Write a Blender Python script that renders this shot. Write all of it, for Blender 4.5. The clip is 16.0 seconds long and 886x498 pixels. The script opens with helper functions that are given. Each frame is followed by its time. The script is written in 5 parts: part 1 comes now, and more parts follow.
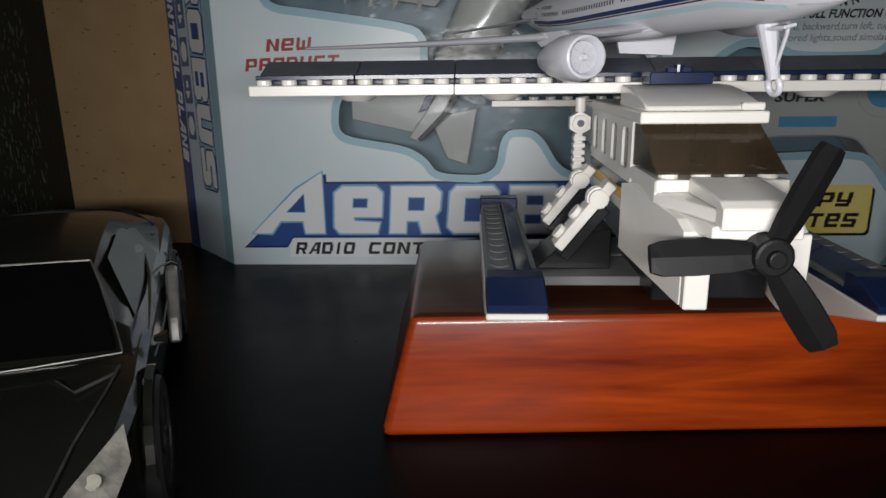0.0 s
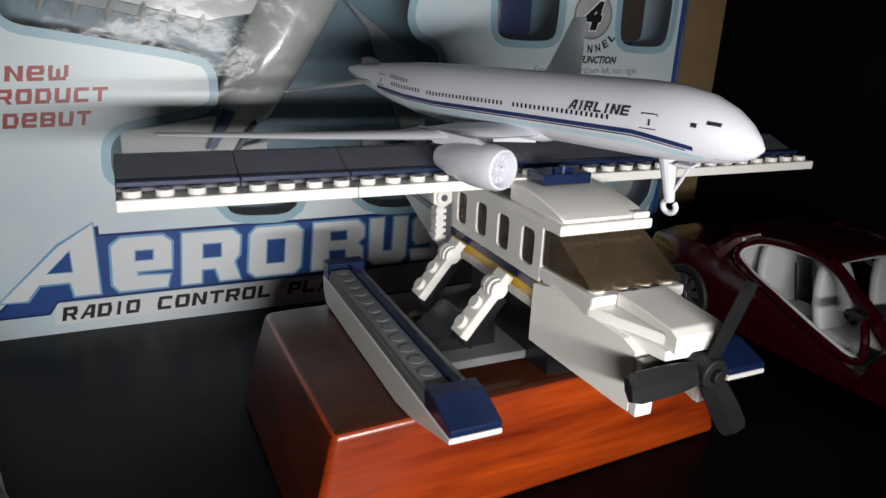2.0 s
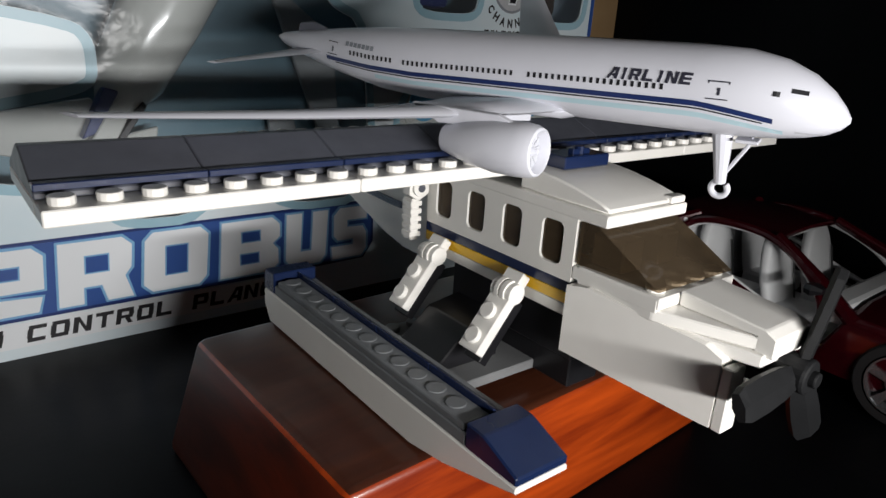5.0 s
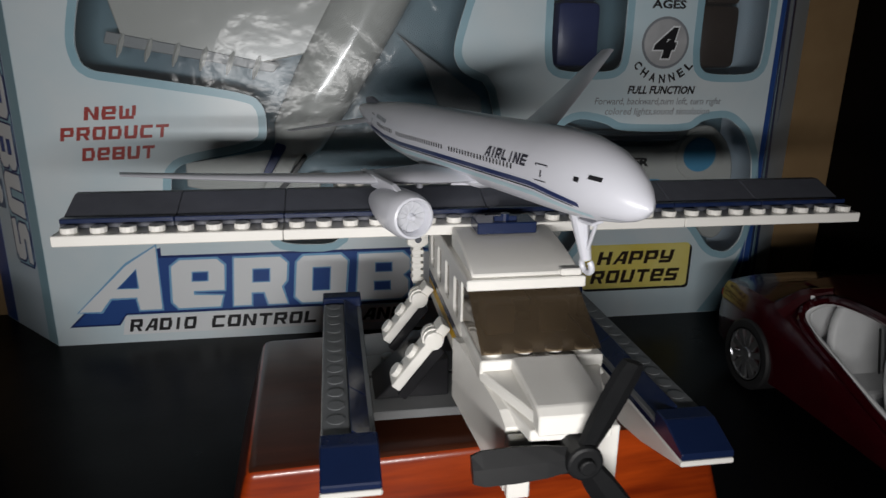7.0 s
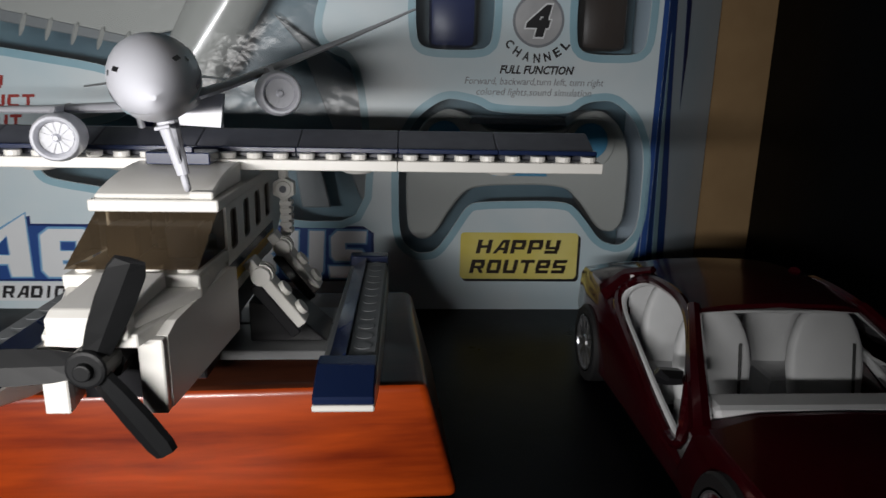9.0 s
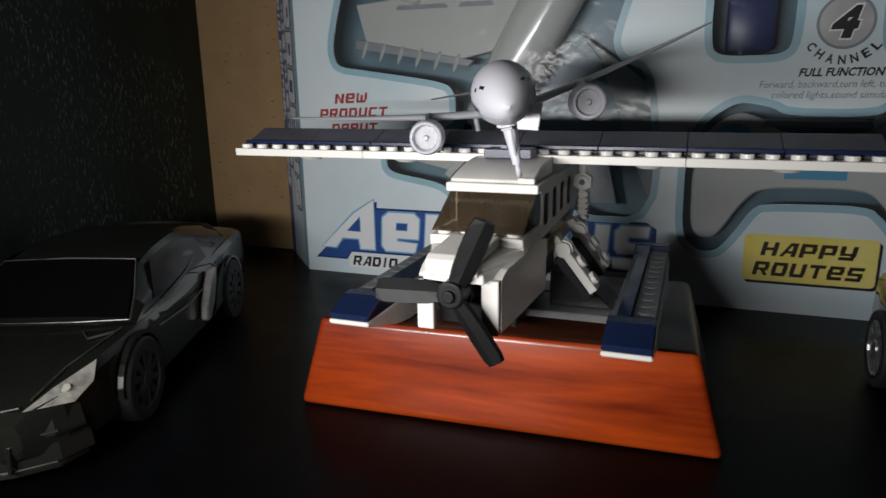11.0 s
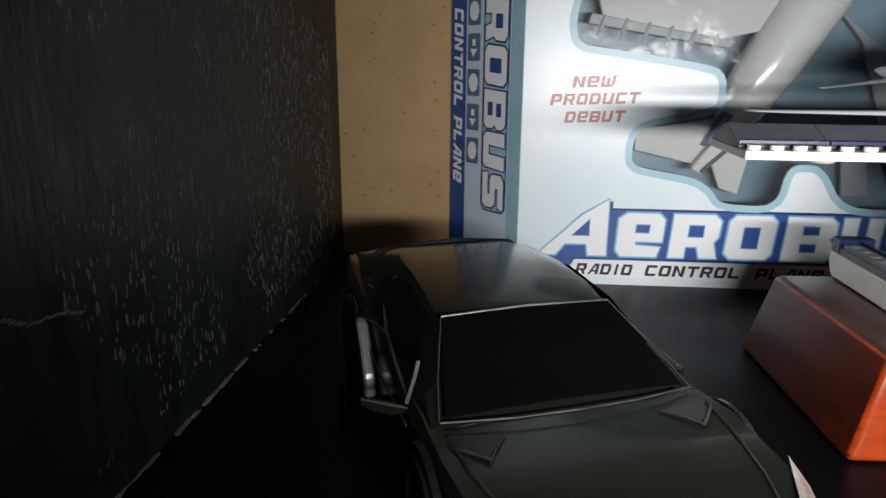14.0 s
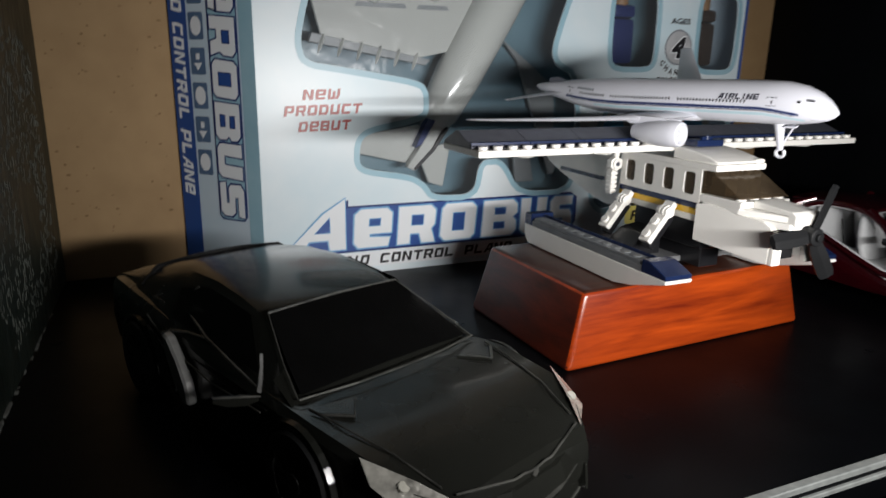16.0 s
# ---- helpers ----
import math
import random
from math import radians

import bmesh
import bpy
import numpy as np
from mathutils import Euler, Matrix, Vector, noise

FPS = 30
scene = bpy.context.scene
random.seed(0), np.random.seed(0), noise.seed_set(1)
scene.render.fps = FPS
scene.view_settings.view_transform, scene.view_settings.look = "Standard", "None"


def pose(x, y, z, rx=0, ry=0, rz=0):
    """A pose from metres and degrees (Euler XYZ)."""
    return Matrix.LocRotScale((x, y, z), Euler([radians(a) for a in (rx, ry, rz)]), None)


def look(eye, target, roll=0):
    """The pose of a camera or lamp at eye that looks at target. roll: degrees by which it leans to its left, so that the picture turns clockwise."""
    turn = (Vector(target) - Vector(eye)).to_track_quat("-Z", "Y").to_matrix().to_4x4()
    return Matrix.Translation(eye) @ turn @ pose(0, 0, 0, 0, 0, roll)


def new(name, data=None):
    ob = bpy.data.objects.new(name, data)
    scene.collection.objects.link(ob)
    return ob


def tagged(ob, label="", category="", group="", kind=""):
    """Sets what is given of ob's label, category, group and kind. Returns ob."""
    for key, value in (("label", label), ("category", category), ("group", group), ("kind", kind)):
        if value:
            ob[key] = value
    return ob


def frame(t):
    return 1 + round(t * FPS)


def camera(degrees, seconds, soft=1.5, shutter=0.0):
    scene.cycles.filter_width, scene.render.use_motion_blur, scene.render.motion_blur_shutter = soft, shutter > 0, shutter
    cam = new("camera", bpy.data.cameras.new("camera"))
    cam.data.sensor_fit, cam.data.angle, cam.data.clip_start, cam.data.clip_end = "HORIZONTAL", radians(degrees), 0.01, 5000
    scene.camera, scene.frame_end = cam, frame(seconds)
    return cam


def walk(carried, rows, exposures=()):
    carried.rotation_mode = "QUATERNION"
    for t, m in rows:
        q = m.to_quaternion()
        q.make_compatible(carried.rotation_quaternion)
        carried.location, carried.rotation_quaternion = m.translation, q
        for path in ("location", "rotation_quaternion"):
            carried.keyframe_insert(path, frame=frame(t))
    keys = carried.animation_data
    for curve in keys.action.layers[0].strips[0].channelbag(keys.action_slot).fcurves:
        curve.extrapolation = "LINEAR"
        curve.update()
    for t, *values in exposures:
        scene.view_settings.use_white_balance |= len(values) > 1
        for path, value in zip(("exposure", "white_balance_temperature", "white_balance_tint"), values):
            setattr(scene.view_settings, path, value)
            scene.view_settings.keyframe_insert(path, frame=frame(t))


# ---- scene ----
cam = camera(66.9, 16.0, soft=1.45, shutter=0.3)
PATH = [
    (0, look((0.1421, -0.3824, 0.1132), (0.1338, -0.1895, 0.0609), -0.67)),
    (0.5, look((0.1307, -0.3748, 0.1285), (0.1415, -0.1850, 0.0664), -0.11)),
    (1, look((0.1081, -0.3612, 0.1402), (0.1509, -0.1761, 0.0776), 1.64)),
    (1.5, look((0.0999, -0.3586, 0.1475), (0.1635, -0.1805, 0.0825), 2.33)),
    (2, look((0.0793, -0.3542, 0.1533), (0.1597, -0.1821, 0.0906), 2.55)),
    (2.5, look((0.0645, -0.3408, 0.1501), (0.1592, -0.1776, 0.0840), 3.52)),
    (3, look((0.0495, -0.3243, 0.1488), (0.1579, -0.1704, 0.0813), 4.88)),
    (5.3, look((0.0631, -0.2999, 0.1431), (0.1818, -0.1522, 0.0791), 3.67)),
    (5.5, look((0.0686, -0.3062, 0.1468), (0.1821, -0.1554, 0.0806), 2.65)),
    (6, look((0.0867, -0.3320, 0.1595), (0.1749, -0.1654, 0.0927), 0.30)),
    (6.5, look((0.1168, -0.3510, 0.1625), (0.1766, -0.1701, 0.1018), 0.32)),
    (7, look((0.1524, -0.3671, 0.1607), (0.1838, -0.1783, 0.1028), 0.73)),
    (7.5, look((0.1828, -0.3755, 0.1544), (0.2032, -0.1837, 0.1016), 1.30)),
    (8, look((0.2214, -0.3726, 0.1407), (0.2459, -0.1811, 0.0886), 1.32)),
    (8.2, look((0.2371, -0.3668, 0.1341), (0.2646, -0.1755, 0.0828), 1.85)),
    (10.3, look((0.2776, -0.4133, 0.1331), (0.2280, -0.2254, 0.0859), -0.09)),
    (10.5, look((0.2738, -0.4183, 0.1347), (0.2164, -0.2327, 0.0873), -0.09)),
    (11, look((0.2676, -0.4240, 0.1350), (0.1993, -0.2422, 0.0872), -0.84)),
    (11.5, look((0.2468, -0.4241, 0.1294), (0.1683, -0.2467, 0.0809), -0.76)),
    (12, look((0.2051, -0.4363, 0.1250), (0.1205, -0.2624, 0.0741), -0.42)),
    (12.5, look((0.1509, -0.4457, 0.1306), (0.0727, -0.2694, 0.0776), -0.95)),
    (13, look((0.0772, -0.4504, 0.1346), (0.0156, -0.2682, 0.0798), -0.08)),
    (13.5, look((0.0142, -0.4297, 0.1360), (-0.0186, -0.2407, 0.0793), 1.16)),
    (14, look((-0.0145, -0.4159, 0.1385), (-0.0297, -0.2240, 0.0840), 0.44)),
    (14.5, look((-0.0224, -0.4064, 0.1324), (-0.0107, -0.2153, 0.0747), 0.89)),
    (15, look((-0.0148, -0.4111, 0.1308), (0.0155, -0.2237, 0.0679), 1.32)),
    (15.5, look((-0.0192, -0.4384, 0.1329), (0.0277, -0.2542, 0.0708), 2.96)),
    (16, look((-0.0659, -0.4474, 0.1455), (0.0120, -0.2708, 0.0930), 1.08)),
]
EXPOSURES = [(0.0, -0.54), (1.5, -0.14), (3.0, 0.1), (5.5, 0.04), (7.0, -0.52), (7.5, -0.56), (8.0, -0.25), (10.5, -0.17), (11.5, -0.35), (12.5, -0.05), (13.5, 0.5), (14.5, 0.68), (15.0, 0.58), (16.0, 0.36)]
walk(cam, PATH, EXPOSURES)

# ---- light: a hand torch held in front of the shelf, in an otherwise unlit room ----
world = bpy.data.worlds.new("dark_room")
world.use_nodes = True
world.node_tree.nodes["Background"].inputs[0].default_value = (0.55, 0.65, 0.8, 1)
world.node_tree.nodes["Background"].inputs[1].default_value = 0.0012
scene.world = world
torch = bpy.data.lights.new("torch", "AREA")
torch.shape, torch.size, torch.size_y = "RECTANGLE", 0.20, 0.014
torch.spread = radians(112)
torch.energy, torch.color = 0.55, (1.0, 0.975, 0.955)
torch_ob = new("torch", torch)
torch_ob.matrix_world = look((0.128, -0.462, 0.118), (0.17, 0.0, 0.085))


# ---- materials ----
def mat(name, color, rough=0.4, metal=0.0, coat=0.0, var=0.0, scale=300.0, bump=0.0, bscale=800.0, color2=None,
        stretch=(1, 1, 1), spec=0.5, rvar=0.0, bdist=0.0006):
    m = bpy.data.materials.new(name)
    m.use_nodes = True
    nt = m.node_tree
    b = nt.nodes["Principled BSDF"]
    b.inputs["Base Color"].default_value = (*color, 1)
    b.inputs["Roughness"].default_value = rough
    b.inputs["Metallic"].default_value = metal
    b.inputs["Coat Weight"].default_value = coat
    b.inputs["Coat Roughness"].default_value = 0.08
    b.inputs["Specular IOR Level"].default_value = spec
    tc = nt.nodes.new("ShaderNodeTexCoord")
    mp = nt.nodes.new("ShaderNodeMapping")
    mp.inputs["Scale"].default_value = stretch
    nt.links.new(tc.outputs["Object"], mp.inputs["Vector"])

    def noise_node(sc, detail=6.0):
        n = nt.nodes.new("ShaderNodeTexNoise")
        n.inputs["Scale"].default_value = sc
        n.inputs["Detail"].default_value = detail
        nt.links.new(mp.outputs["Vector"], n.inputs["Vector"])
        return n

    if var or color2:
        n1, n2 = noise_node(scale), noise_node(scale * 0.17, 3.0)
        add = nt.nodes.new("ShaderNodeMath")
        add.operation = "MULTIPLY_ADD"
        add.inputs[1].default_value, add.inputs[2].default_value = 0.5, 0.0
        half = nt.nodes.new("ShaderNodeMath")
        half.operation = "MULTIPLY_ADD"
        half.inputs[1].default_value = 0.5
        nt.links.new(n1.outputs["Fac"], add.inputs[0])
        nt.links.new(n2.outputs["Fac"], half.inputs[0])
        nt.links.new(add.outputs[0], half.inputs[2])
        ramp = nt.nodes.new("ShaderNodeMapRange")
        ramp.inputs["From Min"].default_value, ramp.inputs["From Max"].default_value = 0.35, 0.65
        nt.links.new(half.outputs[0], ramp.inputs["Value"])
        mix = nt.nodes.new("ShaderNodeMix")
        mix.data_type = "RGBA"
        c2 = color2 or tuple(c * (1 - var) for c in color)
        mix.inputs["A"].default_value, mix.inputs["B"].default_value = (*color, 1), (*c2, 1)
        nt.links.new(ramp.outputs["Result"], mix.inputs["Factor"])
        nt.links.new(mix.outputs["Result"], b.inputs["Base Color"])
        if rvar:
            mr = nt.nodes.new("ShaderNodeMapRange")
            mr.inputs["To Min"].default_value, mr.inputs["To Max"].default_value = rough, rough + rvar
            nt.links.new(ramp.outputs["Result"], mr.inputs["Value"])
            nt.links.new(mr.outputs["Result"], b.inputs["Roughness"])
    if bump:
        nb = noise_node(bscale)
        bp = nt.nodes.new("ShaderNodeBump")
        bp.inputs["Strength"].default_value = bump
        bp.inputs["Distance"].default_value = bdist
        nt.links.new(nb.outputs["Fac"], bp.inputs["Height"])
        nt.links.new(bp.outputs["Normal"], b.inputs["Normal"])
    return m


def clear(name, tint, rough=0.05, gloss=0.12, bump=0.0, bscale=120.0, milk=0.0, milk_color=(0.2, 0.2, 0.2), crease=0.0):
    """Thin clear plastic: see-through with a glossy skin."""
    m = bpy.data.materials.new(name)
    m.use_nodes = True
    nt = m.node_tree
    nt.nodes.remove(nt.nodes["Principled BSDF"])
    tr, gl = nt.nodes.new("ShaderNodeBsdfTransparent"), nt.nodes.new("ShaderNodeBsdfGlossy")
    tr.inputs[0].default_value = (*tint, 1)
    gl.inputs["Roughness"].default_value = rough
    fr = nt.nodes.new("ShaderNodeLayerWeight")
    fr.inputs["Blend"].default_value = gloss
    mx = nt.nodes.new("ShaderNodeMixShader")
    nt.links.new(fr.outputs["Fresnel"], mx.inputs[0])
    if milk:
        df, md = nt.nodes.new("ShaderNodeBsdfDiffuse"), nt.nodes.new("ShaderNodeMixShader")
        df.inputs[0].default_value = (*milk_color, 1)
        md.inputs[0].default_value = milk
        nt.links.new(tr.outputs[0], md.inputs[1])
        nt.links.new(df.outputs[0], md.inputs[2])
        nt.links.new(md.outputs[0], mx.inputs[1])
    else:
        nt.links.new(tr.outputs[0], mx.inputs[1])
    nt.links.new(gl.outputs[0], mx.inputs[2])
    nt.links.new(mx.outputs[0], nt.nodes["Material Output"].inputs[0])
    if bump:
        tc, n, bp = nt.nodes.new("ShaderNodeTexCoord"), nt.nodes.new("ShaderNodeTexNoise"), nt.nodes.new("ShaderNodeBump")
        n.inputs["Scale"].default_value, n.inputs["Detail"].default_value = bscale, 2.6
        n.inputs["Distortion"].default_value = 0.3
        bp.inputs["Strength"].default_value, bp.inputs["Distance"].default_value = bump, 0.004
        nt.links.new(tc.outputs["Object"], n.inputs["Vector"])
        nt.links.new(n.outputs["Fac"], bp.inputs["Height"])
        last = bp
        if crease:
            # sharp folds between flat facets
            vo, b2 = nt.nodes.new("ShaderNodeTexVoronoi"), nt.nodes.new("ShaderNodeBump")
            vo.feature = "F2"
            vo.inputs["Scale"].default_value = bscale * 9.0
            b2.inputs["Strength"].default_value, b2.inputs["Distance"].default_value = crease, 0.0006
            nt.links.new(tc.outputs["Object"], vo.inputs["Vector"])
            nt.links.new(vo.outputs["Distance"], b2.inputs["Height"])
            nt.links.new(bp.outputs["Normal"], b2.inputs["Normal"])
            last = b2
        nt.links.new(last.outputs["Normal"], gl.inputs["Normal"])
        nt.links.new(last.outputs["Normal"], fr.inputs["Normal"])
    return m


M_WHITE = mat("white_abs", (0.80, 0.785, 0.745), 0.28, var=0.06, scale=90, bump=0.04, bscale=700)
M_NAVY = mat("navy_abs", (0.008, 0.017, 0.058), 0.25, var=0.15, scale=120)
M_SLATE = mat("slate_abs", (0.080, 0.085, 0.105), 0.36, var=0.2, scale=160, rvar=0.15)
M_DECK = mat("deck_grey_abs", (0.17, 0.18, 0.19), 0.45, var=0.3, scale=90)
M_GREY = mat("grey_abs", (0.20, 0.205, 0.21), 0.4, var=0.15, scale=160)
M_YELLOW = mat("yellow_abs", (0.80, 0.47, 0.015), 0.3, var=0.06)
M_BLACK = mat("black_abs", (0.012, 0.012, 0.014), 0.3, var=0.2)
M_PROP = mat("charcoal_rubber", (0.010, 0.0105, 0.0115), 0.5, var=0.25, scale=200, spec=0.25)
M_TAN = mat("tan_abs", (0.55, 0.45, 0.28), 0.35, var=0.08)
M_SMOKE = clear("smoked_plastic", (0.34, 0.27, 0.19), 0.06, 0.18, milk=0.35, milk_color=(0.15, 0.11, 0.07))
M_JET = mat("jet_white", (0.64, 0.65, 0.71), 0.32, var=0.05, scale=80, bump=0.05, bscale=500)
M_JETGREY = mat("jet_engine_face", (0.52, 0.53, 0.57), 0.4, var=0.1, scale=300)
M_STRIPE = mat("jet_blue_stripe", (0.013, 0.026, 0.105), 0.35)
M_TEAL = mat("jet_teal_stripe", (0.42, 0.58, 0.64), 0.35)
M_WORD = mat("grey_ink", (0.03, 0.03, 0.045), 0.4)
M_SIGNINK = mat("dark_brown_ink", (0.03, 0.018, 0.012), 0.4, var=0.3, scale=200)
M_INK = mat("black_ink", (0.012, 0.012, 0.015), 0.45)
M_FLOOR = mat("black_shelf_board", (0.0028, 0.0032, 0.004), 0.26, var=0.5, scale=40, rvar=0.14, spec=0.085, bump=0.05, bscale=300)
M_WALL = mat("black_side_panel", (0.004, 0.008, 0.0055), 0.36, spec=0.4, color2=(0.010, 0.018, 0.012), scale=160, stretch=(1, 1, 0.28), bump=0.6, bscale=260, rvar=0.25, bdist=0.0014)
M_MDF = mat("brown_hardboard", (0.36, 0.235, 0.115), 0.75, color2=(0.30, 0.19, 0.09), scale=60, bump=0.1, bscale=900)
M_SPOT = mat("hardboard_stain", (0.22, 0.13, 0.055), 0.8, var=0.2, scale=400)
M_FLECK = mat("grey_green_fleck", (0.135, 0.15, 0.13), 0.6, var=0.9, scale=70)
M_CHIP = mat("worn_paint_chip", (0.30, 0.31, 0.29), 0.6, var=0.85, scale=90)
M_METAL = mat("brushed_edge_strip", (0.34, 0.36, 0.35), 0.4, metal=0.3, var=0.4, scale=200)
M_CARD = mat("printed_card_white", (0.80, 0.84, 0.86), 0.32, color2=(0.52, 0.70, 0.79), scale=16, bump=0.03, bscale=200)
M_CARDSIDE = mat("printed_card_sky", (0.52, 0.66, 0.76), 0.34, color2=(0.62, 0.70, 0.78), scale=30)
M_PALEBLUE = mat("print_pale_blue", (0.36, 0.55, 0.64), 0.34, color2=(0.27, 0.47, 0.57), scale=60)
M_BLUE = mat("print_royal_blue", (0.030, 0.085, 0.30), 0.33, var=0.1, scale=60)
M_DEEP = mat("print_deep_blue", (0.012, 0.03, 0.14), 0.33)
M_PWHITE = mat("print_white", (0.80, 0.83, 0.86), 0.33, var=0.03, scale=60)
M_RED = mat("print_red", (0.34, 0.030, 0.028), 0.35, color2=(0.40, 0.06, 0.05), scale=120)
M_PYEL = mat("print_yellow", (0.75, 0.60, 0.05), 0.33, color2=(0.86, 0.76, 0.25), scale=50)
M_ICON = mat("print_slate_blue", (0.10, 0.17, 0.29), 0.35, var=0.2, scale=80)
M_PGREY = mat("print_grey", (0.24, 0.26, 0.29), 0.35)
M_TRAY = mat("tray_blue_card", (0.17, 0.28, 0.33), 0.35, color2=(0.07, 0.14, 0.19), scale=25)
M_TOY = mat("toy_grey_white", (0.56, 0.57, 0.54), 0.2, coat=0.4, var=0.06, scale=60)
M_TOYGREY = mat("toy_mid_grey", (0.27, 0.29, 0.30), 0.4, var=0.1)
M_BLISTER = clear("blister_film", (0.95, 0.96, 0.97), 0.17, 0.15, bump=0.6, bscale=30, milk=0.02, milk_color=(0.8, 0.82, 0.83), crease=0.12)
M_DISC = mat("grey_badge", (0.30, 0.31, 0.33), 0.3, color2=(0.62, 0.63, 0.65), scale=40)
M_CYAN = mat("pad_blue", (0.09, 0.36, 0.60), 0.3, var=0.12, scale=60)
M_FIG = mat("figure_dark_blue", (0.012, 0.025, 0.12), 0.35)
M_FIGB = mat("figure_dark_brown", (0.04, 0.025, 0.018), 0.4)
M_SKINTONE = mat("figure_tan_knob", (0.30, 0.17, 0.08), 0.5)
M_CARBLACK = mat("car_black_gloss", (0.013, 0.0135, 0.0115), 0.17, coat=0.3, var=0.3, scale=60, rvar=0.12)
M_CARGLASS = mat("car_dark_glass", (0.004, 0.004, 0.004), 0.1, spec=0.22, var=0.3, scale=80, rvar=0.1)
# pale trim colour; on the car's edge tubes it paints glints of light
M_TRIM = mat("car_trim_glint", (0.115, 0.115, 0.105), 0.3, metal=0.3, var=0.85, scale=120)
M_LAMP = mat("headlight_silver", (0.50, 0.49, 0.44), 0.25, metal=0.4, color2=(0.17, 0.165, 0.15), scale=330, bump=0.5, bscale=600)
M_VANE = mat("car_silver_vane", (0.42, 0.42, 0.41), 0.3, metal=0.4, var=0.4, scale=300)
M_BULB = mat("headlight_reflector", (0.42, 0.41, 0.36), 0.4, var=0.3, scale=600)
M_TYRE = mat("tyre_rubber", (0.012, 0.012, 0.013), 0.6, var=0.2)
M_RIM = mat("rim_silver", (0.55, 0.56, 0.58), 0.25, metal=0.9)
M_RIMDARK = mat("rim_black", (0.05, 0.05, 0.05), 0.45, metal=0.3, var=0.3, scale=200)
M_CARRED = mat("car_red_metallic", (0.042, 0.0018, 0.0045), 0.15, metal=0.2, coat=0.5, var=0.35, scale=500)
M_SEAT = mat("seat_light_grey", (0.74, 0.74, 0.75), 0.5, var=0.12, scale=120)
M_WINDOW = clear("car_clear_window", (0.95, 0.96, 0.96), 0.04, 0.1)


def wood_material(name, scale, dark, light, coat):
    """Red-brown lacquered wood with a grain."""
    m = bpy.data.materials.new(name)
    m.use_nodes = True
    nt = m.node_tree
    b = nt.nodes["Principled BSDF"]
    tc, mp = nt.nodes.new("ShaderNodeTexCoord"), nt.nodes.new("ShaderNodeMapping")
    mp.inputs["Scale"].default_value = scale
    nt.links.new(tc.outputs["Object"], mp.inputs["Vector"])
    n1, n2 = nt.nodes.new("ShaderNodeTexNoise"), nt.nodes.new("ShaderNodeTexNoise")
    n1.inputs["Scale"].default_value, n1.inputs["Detail"].default_value, n1.inputs["Distortion"].default_value = 1.0, 8, 0.8
    n2.inputs["Scale"].default_value, n2.inputs["Detail"].default_value = 6.0, 4
    nt.links.new(mp.outputs[0], n1.inputs["Vector"])
    nt.links.new(mp.outputs[0], n2.inputs["Vector"])
    ad = nt.nodes.new("ShaderNodeMath")
    ad.operation = "MULTIPLY_ADD"
    ad.inputs[1].default_value = 0.3
    nt.links.new(n2.outputs["Fac"], ad.inputs[0])
    nt.links.new(n1.outputs["Fac"], ad.inputs[2])
    r = nt.nodes.new("ShaderNodeValToRGB")
    r.color_ramp.elements[0].position, r.color_ramp.elements[0].color = 0.42, dark
    r.color_ramp.elements[1].position, r.color_ramp.elements[1].color = 0.88, light
    nt.links.new(ad.outputs[0], r.inputs[0])
    nt.links.new(r.outputs[0], b.inputs["Base Color"])
    b.inputs["Roughness"].default_value = 0.3
    b.inputs["Coat Weight"].default_value = coat
    b.inputs["Coat Roughness"].default_value = 0.1
    return m


M_WOOD = wood_material("lacquered_redwood", (9, 60, 90), (0.14, 0.012, 0.0025, 1), (0.47, 0.062, 0.006, 1), 0.3)
M_ENDGRAIN = wood_material("lacquered_end_grain", (40, 30, 110), (0.032, 0.0045, 0.0017, 1), (0.11, 0.013, 0.003, 1), 0.06)
M_ENDGRAIN.node_tree.nodes["Principled BSDF"].inputs["Roughness"].default_value = 0.42

# the same redwood, darkened: the top's shade is put into the colour
M_TOPSHADE = wood_material("redwood_shaded_top", (9, 70, 40), (0.030, 0.008, 0.004, 1), (0.075, 0.022, 0.010, 1), 0.15)

# ---- building helpers; all lengths below are in millimetres ----
MM = 0.001
BASE = {}


def thing(name, base, label, category, rot=(0, 0, 0), offset=True, group=""):
    """An Empty at a thing's base. offset: its parts are given in shelf coordinates, else in its own."""
    ob = new(name)
    ob.empty_display_size = 0.01
    ob.matrix_world = pose(base[0] * MM, base[1] * MM, base[2] * MM, *rot)
    BASE[ob] = Vector(base) if offset else Vector((0, 0, 0))
    return tagged(ob, label, category, group)


def part(name, bm, material, parent=None, label="", smooth=False, kind="", crease=0.6):
    me = bpy.data.meshes.new(name)
    top = parent
    while top is not None and top not in BASE:
        top = top.parent
    off = BASE[top] if top is not None else Vector((0, 0, 0))
    bmesh.ops.recalc_face_normals(bm, faces=bm.faces)
    for v in bm.verts:
        v.co = (v.co - off) * MM
    if smooth:
        for f in bm.faces:
            f.smooth = True
        for e in bm.edges:
            if len(e.link_faces) == 2 and e.calc_face_angle(0) > crease:
                e.smooth = False
    bm.to_mesh(me)
    bm.free()
    me.materials.append(material)
    ob = new(name, me)
    ob.parent = parent
    return tagged(ob, label, kind=kind)


